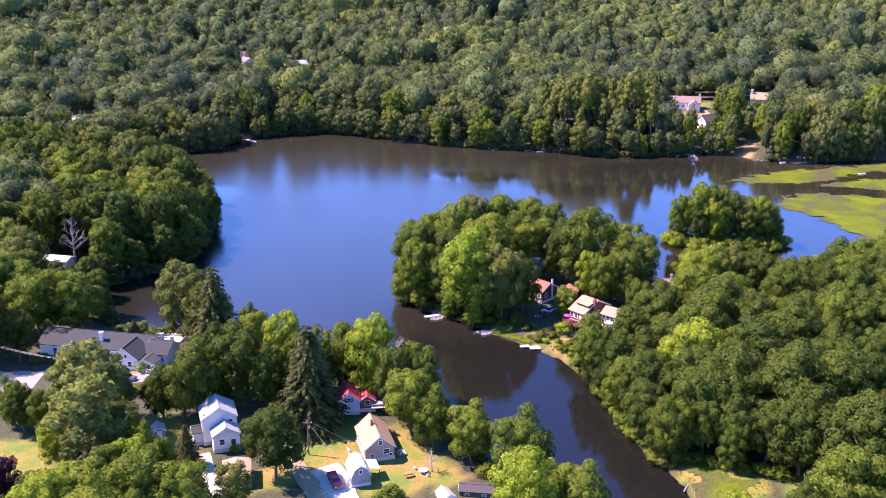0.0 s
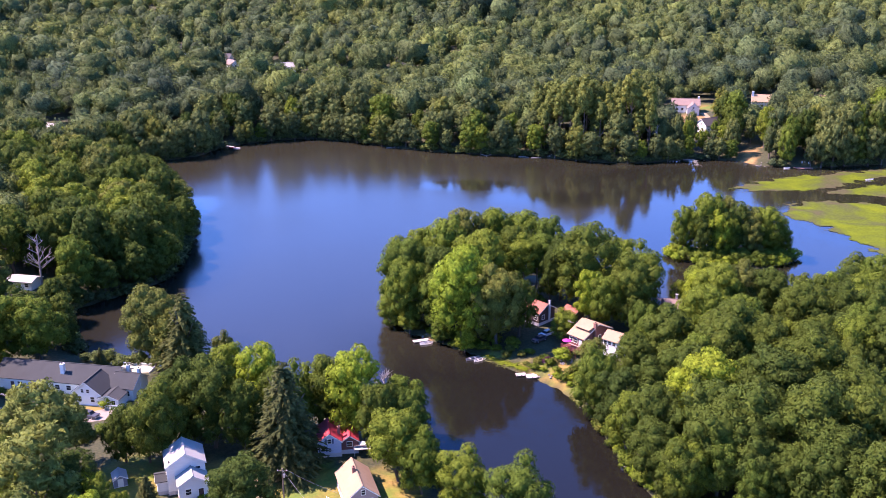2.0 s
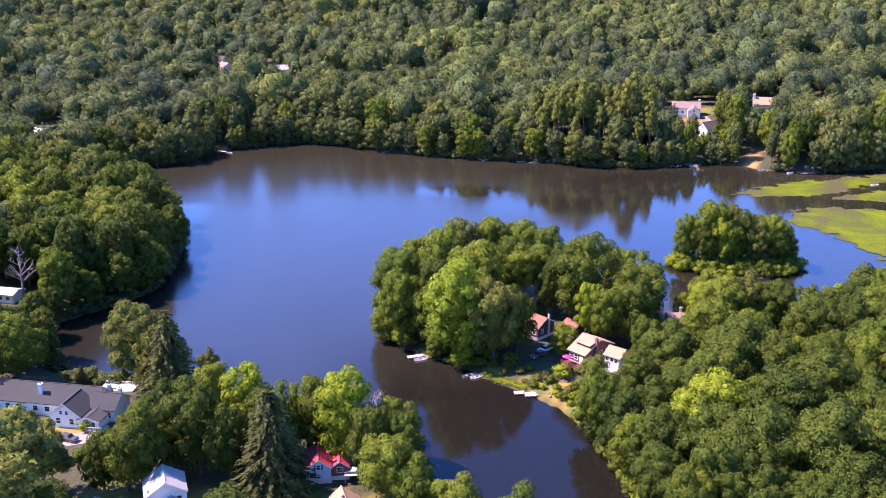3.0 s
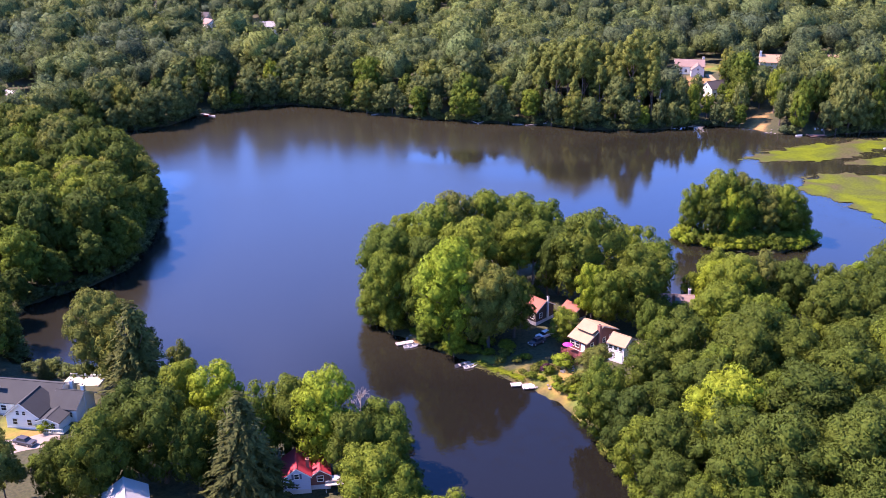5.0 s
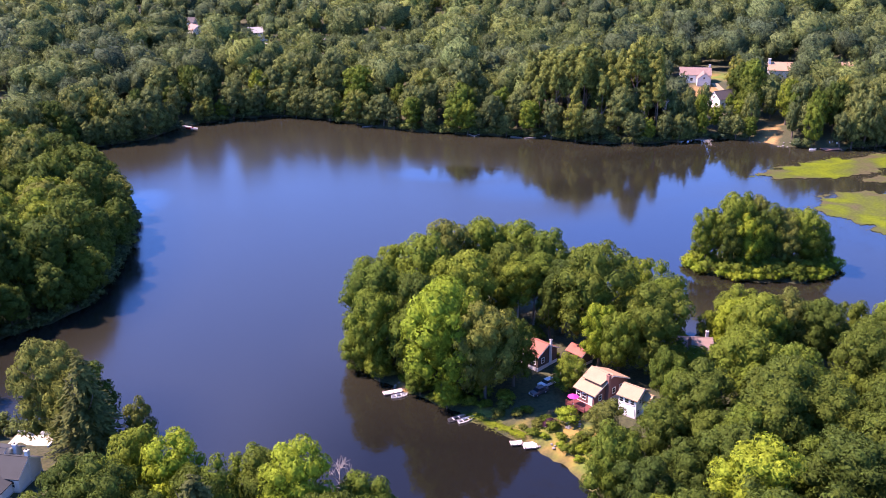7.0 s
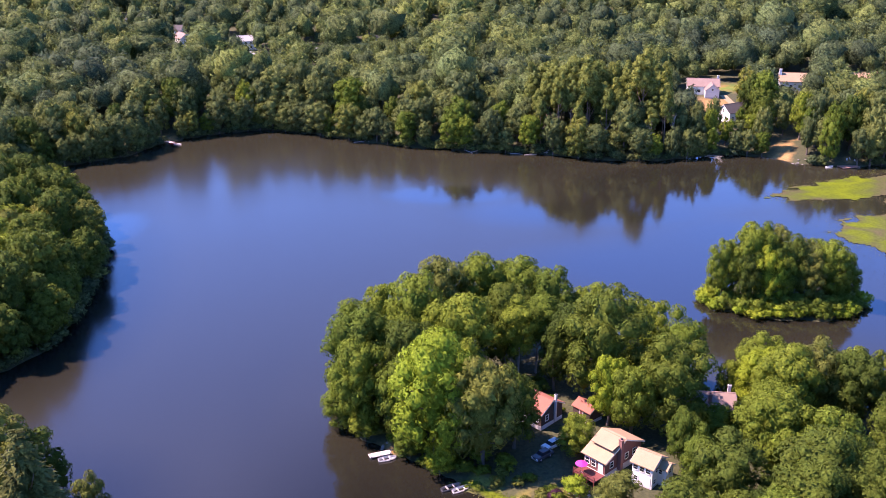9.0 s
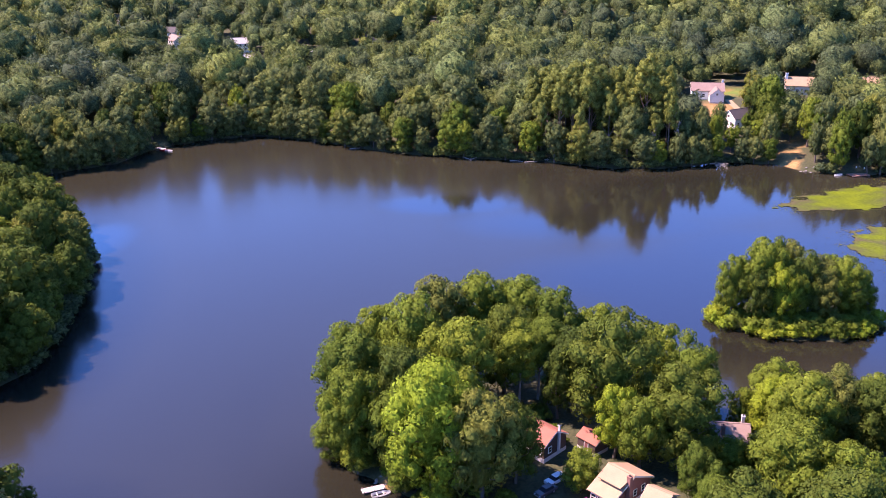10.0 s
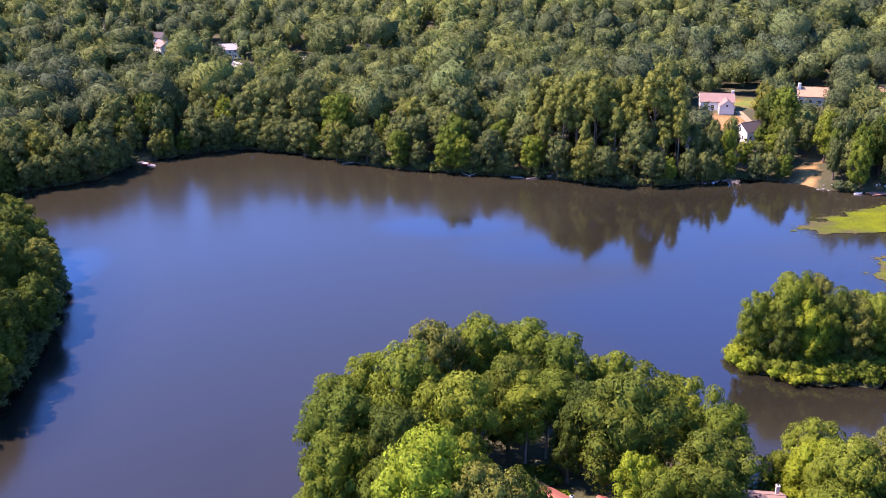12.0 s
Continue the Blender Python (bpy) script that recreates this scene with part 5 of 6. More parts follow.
# peninsula houses
h = building("dormered_cottage", "dark red cottage with tan roof, dormer and brick chimney", 38.6, 233.4, 42.3, 11.2, 5.0, 2.9, 2.6, RED_BROWN, ROOF_TAN, 4.0, 0.5,
             windows=[*row_of("L", (-1.7, -0.2), 0.9, 1.0, 1.3), ("F", -3.6, 0.9, 0.9, 1.2), ("F", 1.0, 0.9, 0.9, 1.2), ("F", 3.4, 0.9, 0.9, 1.2)], chimneys=[(-1.5, -2.95, 0.75, 6.2, BRICK)], doors=[("L", 1.5, 0.95, 2.05, TRIM)])
bm = bmesh.new()
prism(bm, [(-3.3, 3.6), (-3.3, 4.75), (0.3, 5.52), (0.3, 4.3)], -2.1, 1.9)
dm = part("dormer", bm, RED_BROWN, h)
bm = bmesh.new()
prism(bm, [(-3.9, 4.64), (0.4, 5.56), (0.4, 5.72), (-3.9, 4.80)], -2.75, 2.35)
part("dormer_roof", bm, ROOF_TAN, dm)
for u in (-1.5, -0.5, 0.5, 1.4):
    boxes("dormer_window", [(-3.35, -3.28, u - 0.34, u + 0.34, 4.05, 4.58)], GLASS, dm)
boxes("dormer_trim", [(-3.37, -3.3, -2.0, 1.8, 4.6, 4.7), (-3.37, -3.3, -2.0, 1.8, 3.95, 4.03)], TRIM, dm)
deck = tagged(new("red_deck"), "red-stained timber deck in front of the dormered cottage", "deck")
deck.matrix_world = pose(38.6, 233.4, 4.0, 0, 0, 42.3)
boxes("platform", [(-8.8, -5.7, -2.6, 2.6, -0.15, 0.02)], RED_DECK, deck)
for yy in (-2.5, -0.8, 0.8, 2.5):
    boxes("post", [(-8.8, -8.68, yy - 0.06, yy + 0.06, -2.4, 1.0)], RED_DECK, deck)
for zz in (0.4, 0.7, 0.98):
    boxes("rail", [(-8.78, -8.7, -2.6, 2.6, zz - 0.04, zz + 0.04)], RED_DECK, deck)


def parasol(x, y, z, material, label):
    p = tagged(new("parasol"), label, "parasol")
    p.matrix_world = pose(x, y, z)
    bm = bmesh.new()
    bmesh.ops.create_cone(bm, cap_ends=False, segments=8, radius1=1.25, radius2=0.03, depth=0.5, matrix=pose(0, 0, 2.15))
    bmesh.ops.solidify(bm, geom=bm.faces[:], thickness=0.02)
    part("canopy", bm, material, p)
    boxes("pole", [(-0.025, 0.025, -0.025, 0.025, 0, 2.4)], METAL, p)
    boxes("base", [(-0.25, 0.25, -0.25, 0.25, 0, 0.08)], METAL, p, "", 0.02)


parasol(31.9, 229.0, 4.02, MAGENTA, "magenta parasol open on the red deck")
h = building("white_lake_cottage", "white two-level cottage with tan roof on the peninsula", 44.6, 228.6, 50, 5.2, 4.2, 4.3, 1.5, PAINT_WHITE, ROOF_TAN, 2.7, 0.4,
         windows=[*row_of("L", (-1.4, -0.1, 1.2), 2.9, 0.9, 1.0), ("L", -1.2, 0.7, 0.7, 0.9), ("F", -1.0, 2.8, 0.7, 1.0), ("F", 1.2, 2.8, 0.7, 1.0), ("F", -1.6, 0.6, 0.8, 1.0)], doors=[("L", 1.2, 0.95, 2.05, TRIM)])
building("side_wing", "", 1.1, -2.9, 0, 2.8, 1.8, 3.5, 0.8, PAINT_WHITE, ROOF_TAN, 2.7, 0.3, parent=h, windows=[("L", -0.3, 2.3, 0.6, 0.9), ("F", 0, 2.3, 0.8, 1.0)])
h = building("rust_roofed_house", "dark house with rust-red shingle roof under trees", 25.5, 251.3, 44, 6.8, 8.4, 3.1, 1.9, DARK_WOOD, ROOF_RUST, 3.5, 0.4,
             windows=[*row_of("L", (-3, 0, 3), 0.9, 1.1, 1.3), ("F", -1.6, 0.9, 0.9, 1.2)], chimneys=[(0.9, -4.4, 0.45, 5.9, MASONRY)])
building("rust_roofed_shed", "small dark shed with rust-red roof", 36.2, 250.6, 40, 3.8, 4.6, 2.2, 1.1, DARK_WOOD, ROOF_RUST, 3.4, 0.3, doors=[("L", 0, 0.9, 1.9, RED_BROWN)])
building("pink_roofed_house", "cream two-storey house with faded pink roof and brick chimney", 61.4, 247.6, 82, 7.0, 8.4, 4.6, 1.9, CREAM, ROOF_PINK, 3.8, 0.4,
         windows=[*row_of("L", (-2.4, 0.4, 2.6), 0.9, 1.0, 1.2), *row_of("L", (-2.4, 0.4, 2.6), 3.0, 1.0, 1.2)], chimneys=[(-2.2, 0.8, 0.7, 7.2, BRICK), (1.2, -3.4, 0.6, 7.6, MASONRY)], doors=[("L", -0.9, 0.95, 2.05, TRIM)])
building("hidden_cabin", "white cabin half hidden among peninsula trees", 10.6, 250.6, 35, 5, 6, 2.8, 1.4, PAINT_WHITE, ROOF_WHITE, 3.4, 0.4, windows=row_of("L", (-1.5, 1.5), 0.9, 0.9, 1.1), doors=[("F", 0, 0.95, 2.05, TRIM)])
patio = tagged(new("stone_patio"), "raised pale stone patio behind the rust-roofed house", "patio")
patio.matrix_world = pose(24.2, 262, 3.1, 0, 0, -25)
boxes("paving", [(-1.9, 1.9, -2.4, 2.4, 0.3, 0.42)], CONCRETE, patio)
boxes("retaining_wall", [(-2.0, 2.0, -2.5, 2.5, -1.2, 0.29)], BRICK, patio)
# far houses above the beach
h = building("hill_house", "white house with pinkish red roof above a yellow lawn", 136.4, 546, 80, 9, 15, 4.2, 3.0, PAINT_WHITE, ROOF_PINK, None, 0.5, windows=[*row_of("L", (-5, -2, 1, 4), 1.2, 1.3, 1.4)], chimneys=[(1.2, -7.2, 1.0, 8.4, PAINT_WHITE)])
building("garage_wing", "", -6.5, -3.8, -90, 6.6, 8, 3.4, 2.6, PAINT_WHITE, ROOF_PINK, parent=h, windows=[("F", 0, 3.3, 0.9, 0.9)], doors=[("F", 0, 4.4, 2.2, TRIM)])
building("barn_house", "white gabled house with grey-brown roof near the beach", 139.5, 503, -62, 8, 12, 4.2, 3.2, PAINT_WHITE, ROOF_BROWN, None, 0.4, windows=[("F", -1.6, 1.0, 1.0, 1.4), ("F", 1.6, 1.0, 1.0, 1.4), ("F", 0, 4.2, 0.9, 1.2), *row_of("R", (-4, 0, 4), 1.0, 1.2, 1.4)])
building("tan_hill_house", "tan-roofed house among trees with white chimney", 182, 549, 76, 9, 13, 4.4, 3.4, CREAM, ROOF_TAN, None, 0.5, windows=row_of("L", (-5, -1, 3), 1.2, 1.3, 1.4), chimneys=[(-1.0, 6.2, 1.2, 9.6, PAINT_WHITE)])
building("woodland_house", "pale-roofed house half hidden by far trees", 217, 549, 82, 8, 13, 3.8, 2.8, CREAM, ROOF_TAN, None, 0.4, windows=row_of("L", (-4, 0, 4), 1.2, 1.3, 1.3))
building("woodland_house", "pale-roofed house half hidden by far trees", 249, 540, 76, 8, 14, 3.6, 2.6, PAINT_WHITE, ROOF_WHITE, None, 0.4, windows=row_of("L", (-4, 0, 4), 1.2, 1.3, 1.3))
building("woodland_house", "pale-roofed house half hidden by far trees", -214, 500, 60, 8, 12, 4.2, 2.8, PAINT_WHITE, ROOF_WHITE, None, 0.4, windows=row_of("L", (-3, 0, 3), 1.2, 1.3, 1.3))
trng = random.Random(4)
for k, (tx, ty) in enumerate(TOWN):
    mat = (ROOF_WHITE, ROOF_GREY, ROOF_WHITE, ROOF_PINK, ROOF_BROWN)[k % 5]
    building("village_house", ("white village house with pale roof among trees", "white village house with grey roof among trees", "white village house with pale roof among trees",
             "white village house with faded red roof among trees", "white village house with brown roof among trees")[k % 5], tx, ty, trng.uniform(20, 110), trng.uniform(7.5, 9), trng.uniform(10, 14), 5.2, 2.8, PAINT_WHITE, mat, None, 0.4,
             windows=[*row_of("L", (-3, 0, 3), 1.0, 1.1, 1.3), *row_of("L", (-3, 0, 3), 3.6, 1.1, 1.2), ("F", 0, 3.5, 1.1, 1.2)])


# ---- ways and yards ----
def strip(name, label, line, width, material, category):
    """Paving along a line, laid 5 cm over the ground and cut across every metre or so."""
    pts2 = []
    for (ax, ay), (bx, by) in zip(line, line[1:]):
        k = max(1, int(math.hypot(bx - ax, by - ay) / 1.2))
        pts2 += [(ax + (bx - ax) * i / k, ay + (by - ay) * i / k) for i in range(k)]
    pts2.append(line[-1])
    v, f, m = [], [], 6
    for i, (px, py) in enumerate(pts2):
        a, c = pts2[max(i - 1, 0)], pts2[min(i + 1, len(pts2) - 1)]
        d = math.hypot(c[0] - a[0], c[1] - a[1])
        nx, ny = -(c[1] - a[1]) / d, (c[0] - a[0]) / d
        for j in range(m + 1):
            o = (j / m - 0.5) * width * (1 + 0.05 * math.sin(i * 1.3 + j))
            v.append((px + nx * o, py + ny * o, zat(px + nx * o, py + ny * o) + 0.07))
    for i in range(len(pts2) - 1):
        for j in range(m):
            f.append((i * (m + 1) + j, i * (m + 1) + j + 1, (i + 1) * (m + 1) + j + 1, (i + 1) * (m + 1) + j))
    me = mesh_from(name, np.array(v), [np.array(f)], [material])
    return tagged(new(name, me), label, category, kind="structure")


strip("road", "grey worn asphalt lane between the houses", [(-40, 172), (-38.6, 164), (-36, 157), (-31, 149), (-26, 139.5), (-22, 126)], 4.0, ASPHALT, "road")
strip("driveway", "pale sunlit concrete driveway beside the garage", [(-27.4, 152.6), (-24.4, 148), (-21.6, 139)], 6.6, CONCRETE, "driveway")
strip("driveway", "pale dusty drive beside the white house", [(-54, 157), (-51.6, 151.4), (-48, 143), (-46, 134)], 3.0, CONCRETE, "driveway")
strip("driveway", "pale gravel parking area by the long house", [(-118, 190), (-104, 191)], 12, PINK_GRAVEL, "driveway")
strip("driveway", "pale gravel forecourt of the long house", [(-93, 189.5), (-84, 191.5), (-76, 195)], 5.5, PINK_GRAVEL, "driveway")
strip("driveway", "grey asphalt drive below the hill house", [(145, 540), (146, 524), (148, 505)], 3.2, ASPHALT, "driveway")


def vehicle(name, label, x, y, yaw, paint, truck=False):
    """A parked car or pickup: lower body, cabin, glass, lamps and four wheels."""
    car = tagged(new(name), label, "vehicle")
    car.matrix_world = pose(x, y, zat(x, y) + 0.07, 0, 0, yaw)
    ln, w = (5.4, 1.95) if truck else (4.6, 1.8)
    bm = bmesh.new()
    prism(bm, [(-w / 2, 0.32), (w / 2, 0.32), (w / 2, 0.85), (w / 2 - 0.08, 0.98), (-w / 2 + 0.08, 0.98), (-w / 2, 0.85)], -ln / 2, ln / 2)
    if truck:
        box(bm, -w / 2 + 0.02, -w / 2 + 0.1, 0.5, ln / 2, 0.95, 1.2)
        box(bm, w / 2 - 0.1, w / 2 - 0.02, 0.5, ln / 2, 0.95, 1.2)
        box(bm, -w / 2 + 0.1, w / 2 - 0.1, ln / 2 - 0.1, ln / 2, 0.95, 1.2)
    body = part("body", bm, paint, car)
    c0, c1 = (-1.2, 0.5) if truck else (-1.1, 1.5)
    bm = bmesh.new()
    lo, hi = [(-w / 2 + 0.1, c0), (w / 2 - 0.1, c0), (w / 2 - 0.1, c1), (-w / 2 + 0.1, c1)], [(-w / 2 + 0.28, c0 + 0.55), (w / 2 - 0.28, c0 + 0.55), (w / 2 - 0.28, c1 - 0.2), (-w / 2 + 0.28, c1 - 0.2)]
    a, c = [bm.verts.new((px, py, 0.97)) for px, py in lo], [bm.verts.new((px, py, 1.5)) for px, py in hi]
    for i in range(4):
        bm.faces.new((a[i], a[(i + 1) % 4], c[(i + 1) % 4], c[i]))
    bm.faces.new(c)
    bm.faces.new(a[::-1])
    part("windows", bm, GLASS, car)
    boxes("cab_roof", [(-w / 2 + 0.26, w / 2 - 0.26, c0 + 0.52, c1 - 0.18, 1.49, 1.56)], paint, car, "", 0.02)
    for s in (-1, 1):
        boxes("headlight", [(s * 0.65 - 0.18, s * 0.65 + 0.18, -ln / 2 - 0.03, -ln / 2 + 0.05, 0.62, 0.82)], LAMP_GLASS, body)
        boxes("tail_light", [(s * 0.75 - 0.12, s * 0.75 + 0.12, ln / 2 - 0.05, ln / 2 + 0.03, 0.62, 0.86)], LAMP_RED, body)
        for yy in (-ln / 2 + 0.95, ln / 2 - 1.05):
            bm = bmesh.new()
            bmesh.ops.create_cone(bm, cap_ends=True, segments=16, radius1=0.35, radius2=0.35, depth=0.22, matrix=pose(s * (w / 2 - 0.09), yy, 0.35, 0, 90, 0))
            wheel = part("wheel", bm, RUBBER, car)
            bm = bmesh.new()
            bmesh.ops.create_cone(bm, cap_ends=True, segments=12, radius1=0.2, radius2=0.18, depth=0.04, matrix=pose(s * (w / 2 + 0.03), yy, 0.35, 0, 90, 0))
            part("rim", bm, METAL, wheel)
    for s in (-1, 1):
        boxes("bumper", [(-w / 2 + 0.05, w / 2 - 0.05, s * ln / 2 - 0.07, s * ln / 2 + 0.07, 0.36, 0.54)], METAL, car, "", 0.02)
    return car


vehicle("pickup_truck", "red pickup truck parked on the concrete driveway", -24.2, 146.4, 24, CAR_RED, True)
vehicle("parked_car", "dark grey car parked in shade under the trees", 25.4, 236.6, -50, CAR_GREY)
vehicle("parked_car", "white car parked by the shaded peninsula house", 27.6, 240.0, -50, CAR_WHITE)
vehicle("parked_car", "dark grey car parked by the long house", -82, 192.4, 70, CAR_GREY)


def dock(x, y, yaw, ln, w, label, wood=None):
    wood = wood or DECK_WOOD
    d = tagged(new("dock"), label, "dock", "docks round the lake")
    d.matrix_world = pose(x, y, 0, 0, 0, yaw)
    k = int(ln / 0.28)
    for i in range(k):
        u = -ln / 2 + (i + 0.5) * ln / k
        boxes("plank", [(u - 0.125, u + 0.125, -w / 2, w / 2, 0.42, 0.47)], wood, d)
    boxes("beam", [(-ln / 2, ln / 2, -w / 2 + 0.1, -w / 2 + 0.22, 0.24, 0.42), (-ln / 2, ln / 2, w / 2 - 0.22, w / 2 - 0.1, 0.24, 0.42)], wood, d)
    for u in (-ln / 2 + 0.3, 0, ln / 2 - 0.3):
        for s in (-w / 2 + 0.02, w / 2 - 0.02):
            boxes("post", [(u - 0.07, u + 0.07, s - 0.07, s + 0.07, -2.2, 0.75)], POLE_WOOD, d)
    return d


dock(-7.2, 241.4, 20, 4.6, 1.5, "short pale wooden dock with a boat alongside")
dock(-10.6, 255.8, 8, 3.6, 1.2, "short pale wooden dock under overhanging trees")
dock(19.2, 219.9, 8, 2.6, 1.6, "low pale floating dock section at the grassy bank")
dock(21.9, 219.0, 8, 3.0, 2.3, "square pale floating dock at the grassy bank")
REDDISH_WOOD = plain("reddish_brown_planks", (0.24, 0.12, 0.085), 0.8, grain=5, spread=0.2, stretch=(1, 8, 1))
dock(170.5, 445.6, 14, 8, 4, "wide reddish-brown timber landing stage on the far shore", REDDISH_WOOD)
dock(-117.6, 496.5, -30, 5, 2, "wooden landing in shade on the far shore")


def rowboat(x, y, yaw, ln, material, label):
    """An open boat: a hull with tapered bow, hollow inside, and two thwarts."""
    bt = tagged(new("rowing_boat"), label, "boat", "boats on the lake")
    bt.matrix_world = pose(x, y, -0.08, 0, 0, yaw)
    bm = bmesh.new()
    rings = []
    for f, hw2, keel in ((-0.5, 0.5, 0.05), (-0.2, 0.66, 0), (0.15, 0.64, 0), (0.38, 0.36, 0.06), (0.5, 0.04, 0.22)):
        q = f * ln
        rings.append([bm.verts.new((q, s * hw2 * k2, z2 if z2 < 0.5 else 0.55 + 0.12 * max(f, 0))) for s, k2, z2 in ((-1, 1, 0.55), (-1, 0.75, keel + 0.08), (0, 0, keel), (1, 0.75, keel + 0.08), (1, 1, 0.55))])
    for a, c in zip(rings, rings[1:]):
        for i in range(4):
            bm.faces.new((a[i], a[i + 1], c[i + 1], c[i]))
    bm.faces.new(rings[0])
    bmesh.ops.solidify(bm, geom=bm.faces[:], thickness=0.05)
    part("hull", bm, material, bt)
    for f in (-0.22, 0.12):
        boxes("thwart", [(f * ln - 0.12, f * ln + 0.12, -0.58, 0.58, 0.4, 0.44)], DECK_WOOD, bt)


rowboat(7.2, 230.0, 28, 4.2, METAL, "grey metal rowing boat moored by the grassy bank")
rowboat(9.2, 229.4, 30, 4.0, PLASTIC, "white rowing boat moored by the grassy bank")
rowboat(-5.6, 240.0, 20, 3.8, PLASTIC, "white rowing boat tied to the short dock")
rowboat(38.6, 176.2, 60, 3.8, METAL, "grey metal boat under the creek bank trees")
rowboat(193, 423, 20, 4.4, PLASTIC, "white boat drawn up at the marsh edge")
rowboat(-115.6, 494.6, -20, 4.0, CAR_RED, "red boat drawn up on the shaded far shore")
rowboat(-113, 493.4, -25, 4.0, PLASTIC, "white boat moored off the shaded far shore")
rowboat(163.0, 446.0, 20, 3.6, PLASTIC, "white boat moored at the far landing stage")


def utility_pole(x, y, top, label):
    p = tagged(new("utility_pole"), label, "utility pole")
    z = zat(x, y)
    p.matrix_world = pose(x, y, z)
    bm = bmesh.new()
    bmesh.ops.create_cone(bm, cap_ends=True, segments=10, radius1=0.16, radius2=0.11, depth=top + 0.6, matrix=pose(0, 0, top / 2 - 0.3))
    part("pole", bm, POLE_WOOD, p)
    boxes("crossarm", [(-1.0, 1.0, -0.06, 0.06, top - 0.6, top - 0.48)], POLE_WOOD, p)
    bm = bmesh.new()
    bmesh.ops.create_cone(bm, cap_ends=True, segments=12, radius1=0.22, radius2=0.22, depth=0.7, matrix=pose(0.3, -0.15, top - 1.5))
    part("transformer", bm, METAL, p)
    for u in (-0.9, 0, 0.9):
        boxes("insulator", [(u - 0.05, u + 0.05, -0.05, 0.05, top - 0.48, top - 0.3)], PLASTIC, p)
    return z + top - 0.3


def cable(a, c, sag, label):
    cu = bpy.data.curves.new("power_line", "CURVE")
    cu.dimensions, cu.bevel_depth = "3D", 0.016
    sp = cu.splines.new("POLY")
    sp.points.add(16)
    for i in range(17):
        f = i / 16
        q = Vector(a).lerp(Vector(c), f) - Vector((0, 0, 4 * sag * f * (1 - f)))
        sp.points[i].co = (*q, 1)
    cu.materials.append(WIRE)
    tagged(new("power_line", cu), label, "cable", "overhead cables")


zt = utility_pole(-31.2, 157.4, 8.2, "brown wooden utility pole with transformer beside the lane")
cable((-31.2, 157.4, zt), (-22.6, 148.0, 6.0), 0.3, "thin overhead service cable to the garage")
cable((-30.4, 157.4, zt), (-20.5, 156.4, 6.0), 0.3, "thin overhead service cable to the cottage")
zt = utility_pole(-96.5, 187, 8.4, "brown wooden utility pole near the parking area")
zu = utility_pole(-126, 200, 8.4, "brown wooden utility pole west of the parking area")
for o in (-0.9, 0, 0.9):
    cable((-96.5 + o, 187, zt), (-126 + o, 200, zu), 0.6, "thin overhead power line along the lane")


def picnic_table(x, y, yaw, material, label):
    t = tagged(new("picnic_table"), label, "table")
    t.matrix_world = pose(x, y, zat(x, y), 0, 0, yaw)
    for k in range(4):
        boxes("board", [(-0.9, 0.9, -0.4 + k * 0.2, -0.22 + k * 0.2, 0.71, 0.75)], material, t)
    for s in (-1, 1):
        boxes("bench", [(-0.9, 0.9, s * 0.75 - 0.14, s * 0.75 + 0.14, 0.42, 0.46)], material, t)
        boxes("frame_leg", [(s * 0.7 - 0.04, s * 0.7 + 0.04, -0.85, 0.85, 0.36, 0.42), (s * 0.7 - 0.04, s * 0.7 + 0.04, -0.45, -0.35, 0, 0.71), (s * 0.7 - 0.04, s * 0.7 + 0.04, 0.35, 0.45, 0, 0.71)], material, t)


def garden_chair(x, y, yaw, label):
    c = tagged(new("garden_chair"), label, "chair", "garden chairs")
    c.matrix_world = pose(x, y, zat(x, y), 0, 0, yaw)
    boxes("seat", [(-0.25, 0.25, -0.25, 0.25, 0.4, 0.44)], PLASTIC, c, "", 0.01)
    boxes("backrest", [(-0.25, 0.25, 0.22, 0.27, 0.44, 0.95)], PLASTIC, c, "", 0.01)
    for sx in (-0.22, 0.22):
        for sy in (-0.22, 0.22):
            boxes("leg", [(sx - 0.02, sx + 0.02, sy - 0.02, sy + 0.02, 0, 0.4)], PLASTIC, c)


TAN_WOOD = plain("orange_brown_timber", (0.30, 0.15, 0.06), 0.75, grain=5, spread=0.2, stretch=(1, 6, 1))
picnic_table(-9.4, 149.4, 25, TAN_WOOD, "orange-brown timber picnic table on the dry lawn")
round_table(-6.4, 151.0, zat(-6.4, 151.0), 1.0, "round white garden table on the dry lawn")
picnic_table(-11.4, 158.4, 110, DECK_WOOD, "weathered timber picnic table beside the tan cottage")
for k, (gx2, gy2) in enumerate(((-21.8, 156.2), (-22.4, 157.6), (-21.2, 154.8), (-22.9, 159.2), (-8.2, 152.2), (-5.4, 149.6))):
    garden_chair(gx2, gy2, 40 * k, "white plastic garden chair on the grass")


for k, (gx2, gy2) in enumerate(((171.5, 450.2), (173.2, 451.4), (174.6, 450))):
    garden_chair(gx2, gy2, 70 * k, "white plastic garden chair by the far landing stage")


# ---- shore details ----
def rock_mesh(seed):
    bm = bmesh.new()
    bmesh.ops.create_icosphere(bm, subdivisions=2, radius=1.0)
    for v in bm.verts:
        v.co *= 0.75 + 0.5 * noise.noise(v.co * 1.3 + Vector((seed * 7.1, 0, 0)))
        v.co.z *= 0.7
    me = bpy.data.meshes.new("boulder")
    bm.to_mesh(me)
    bm.free()
    me.materials.append(STONE)
    return me


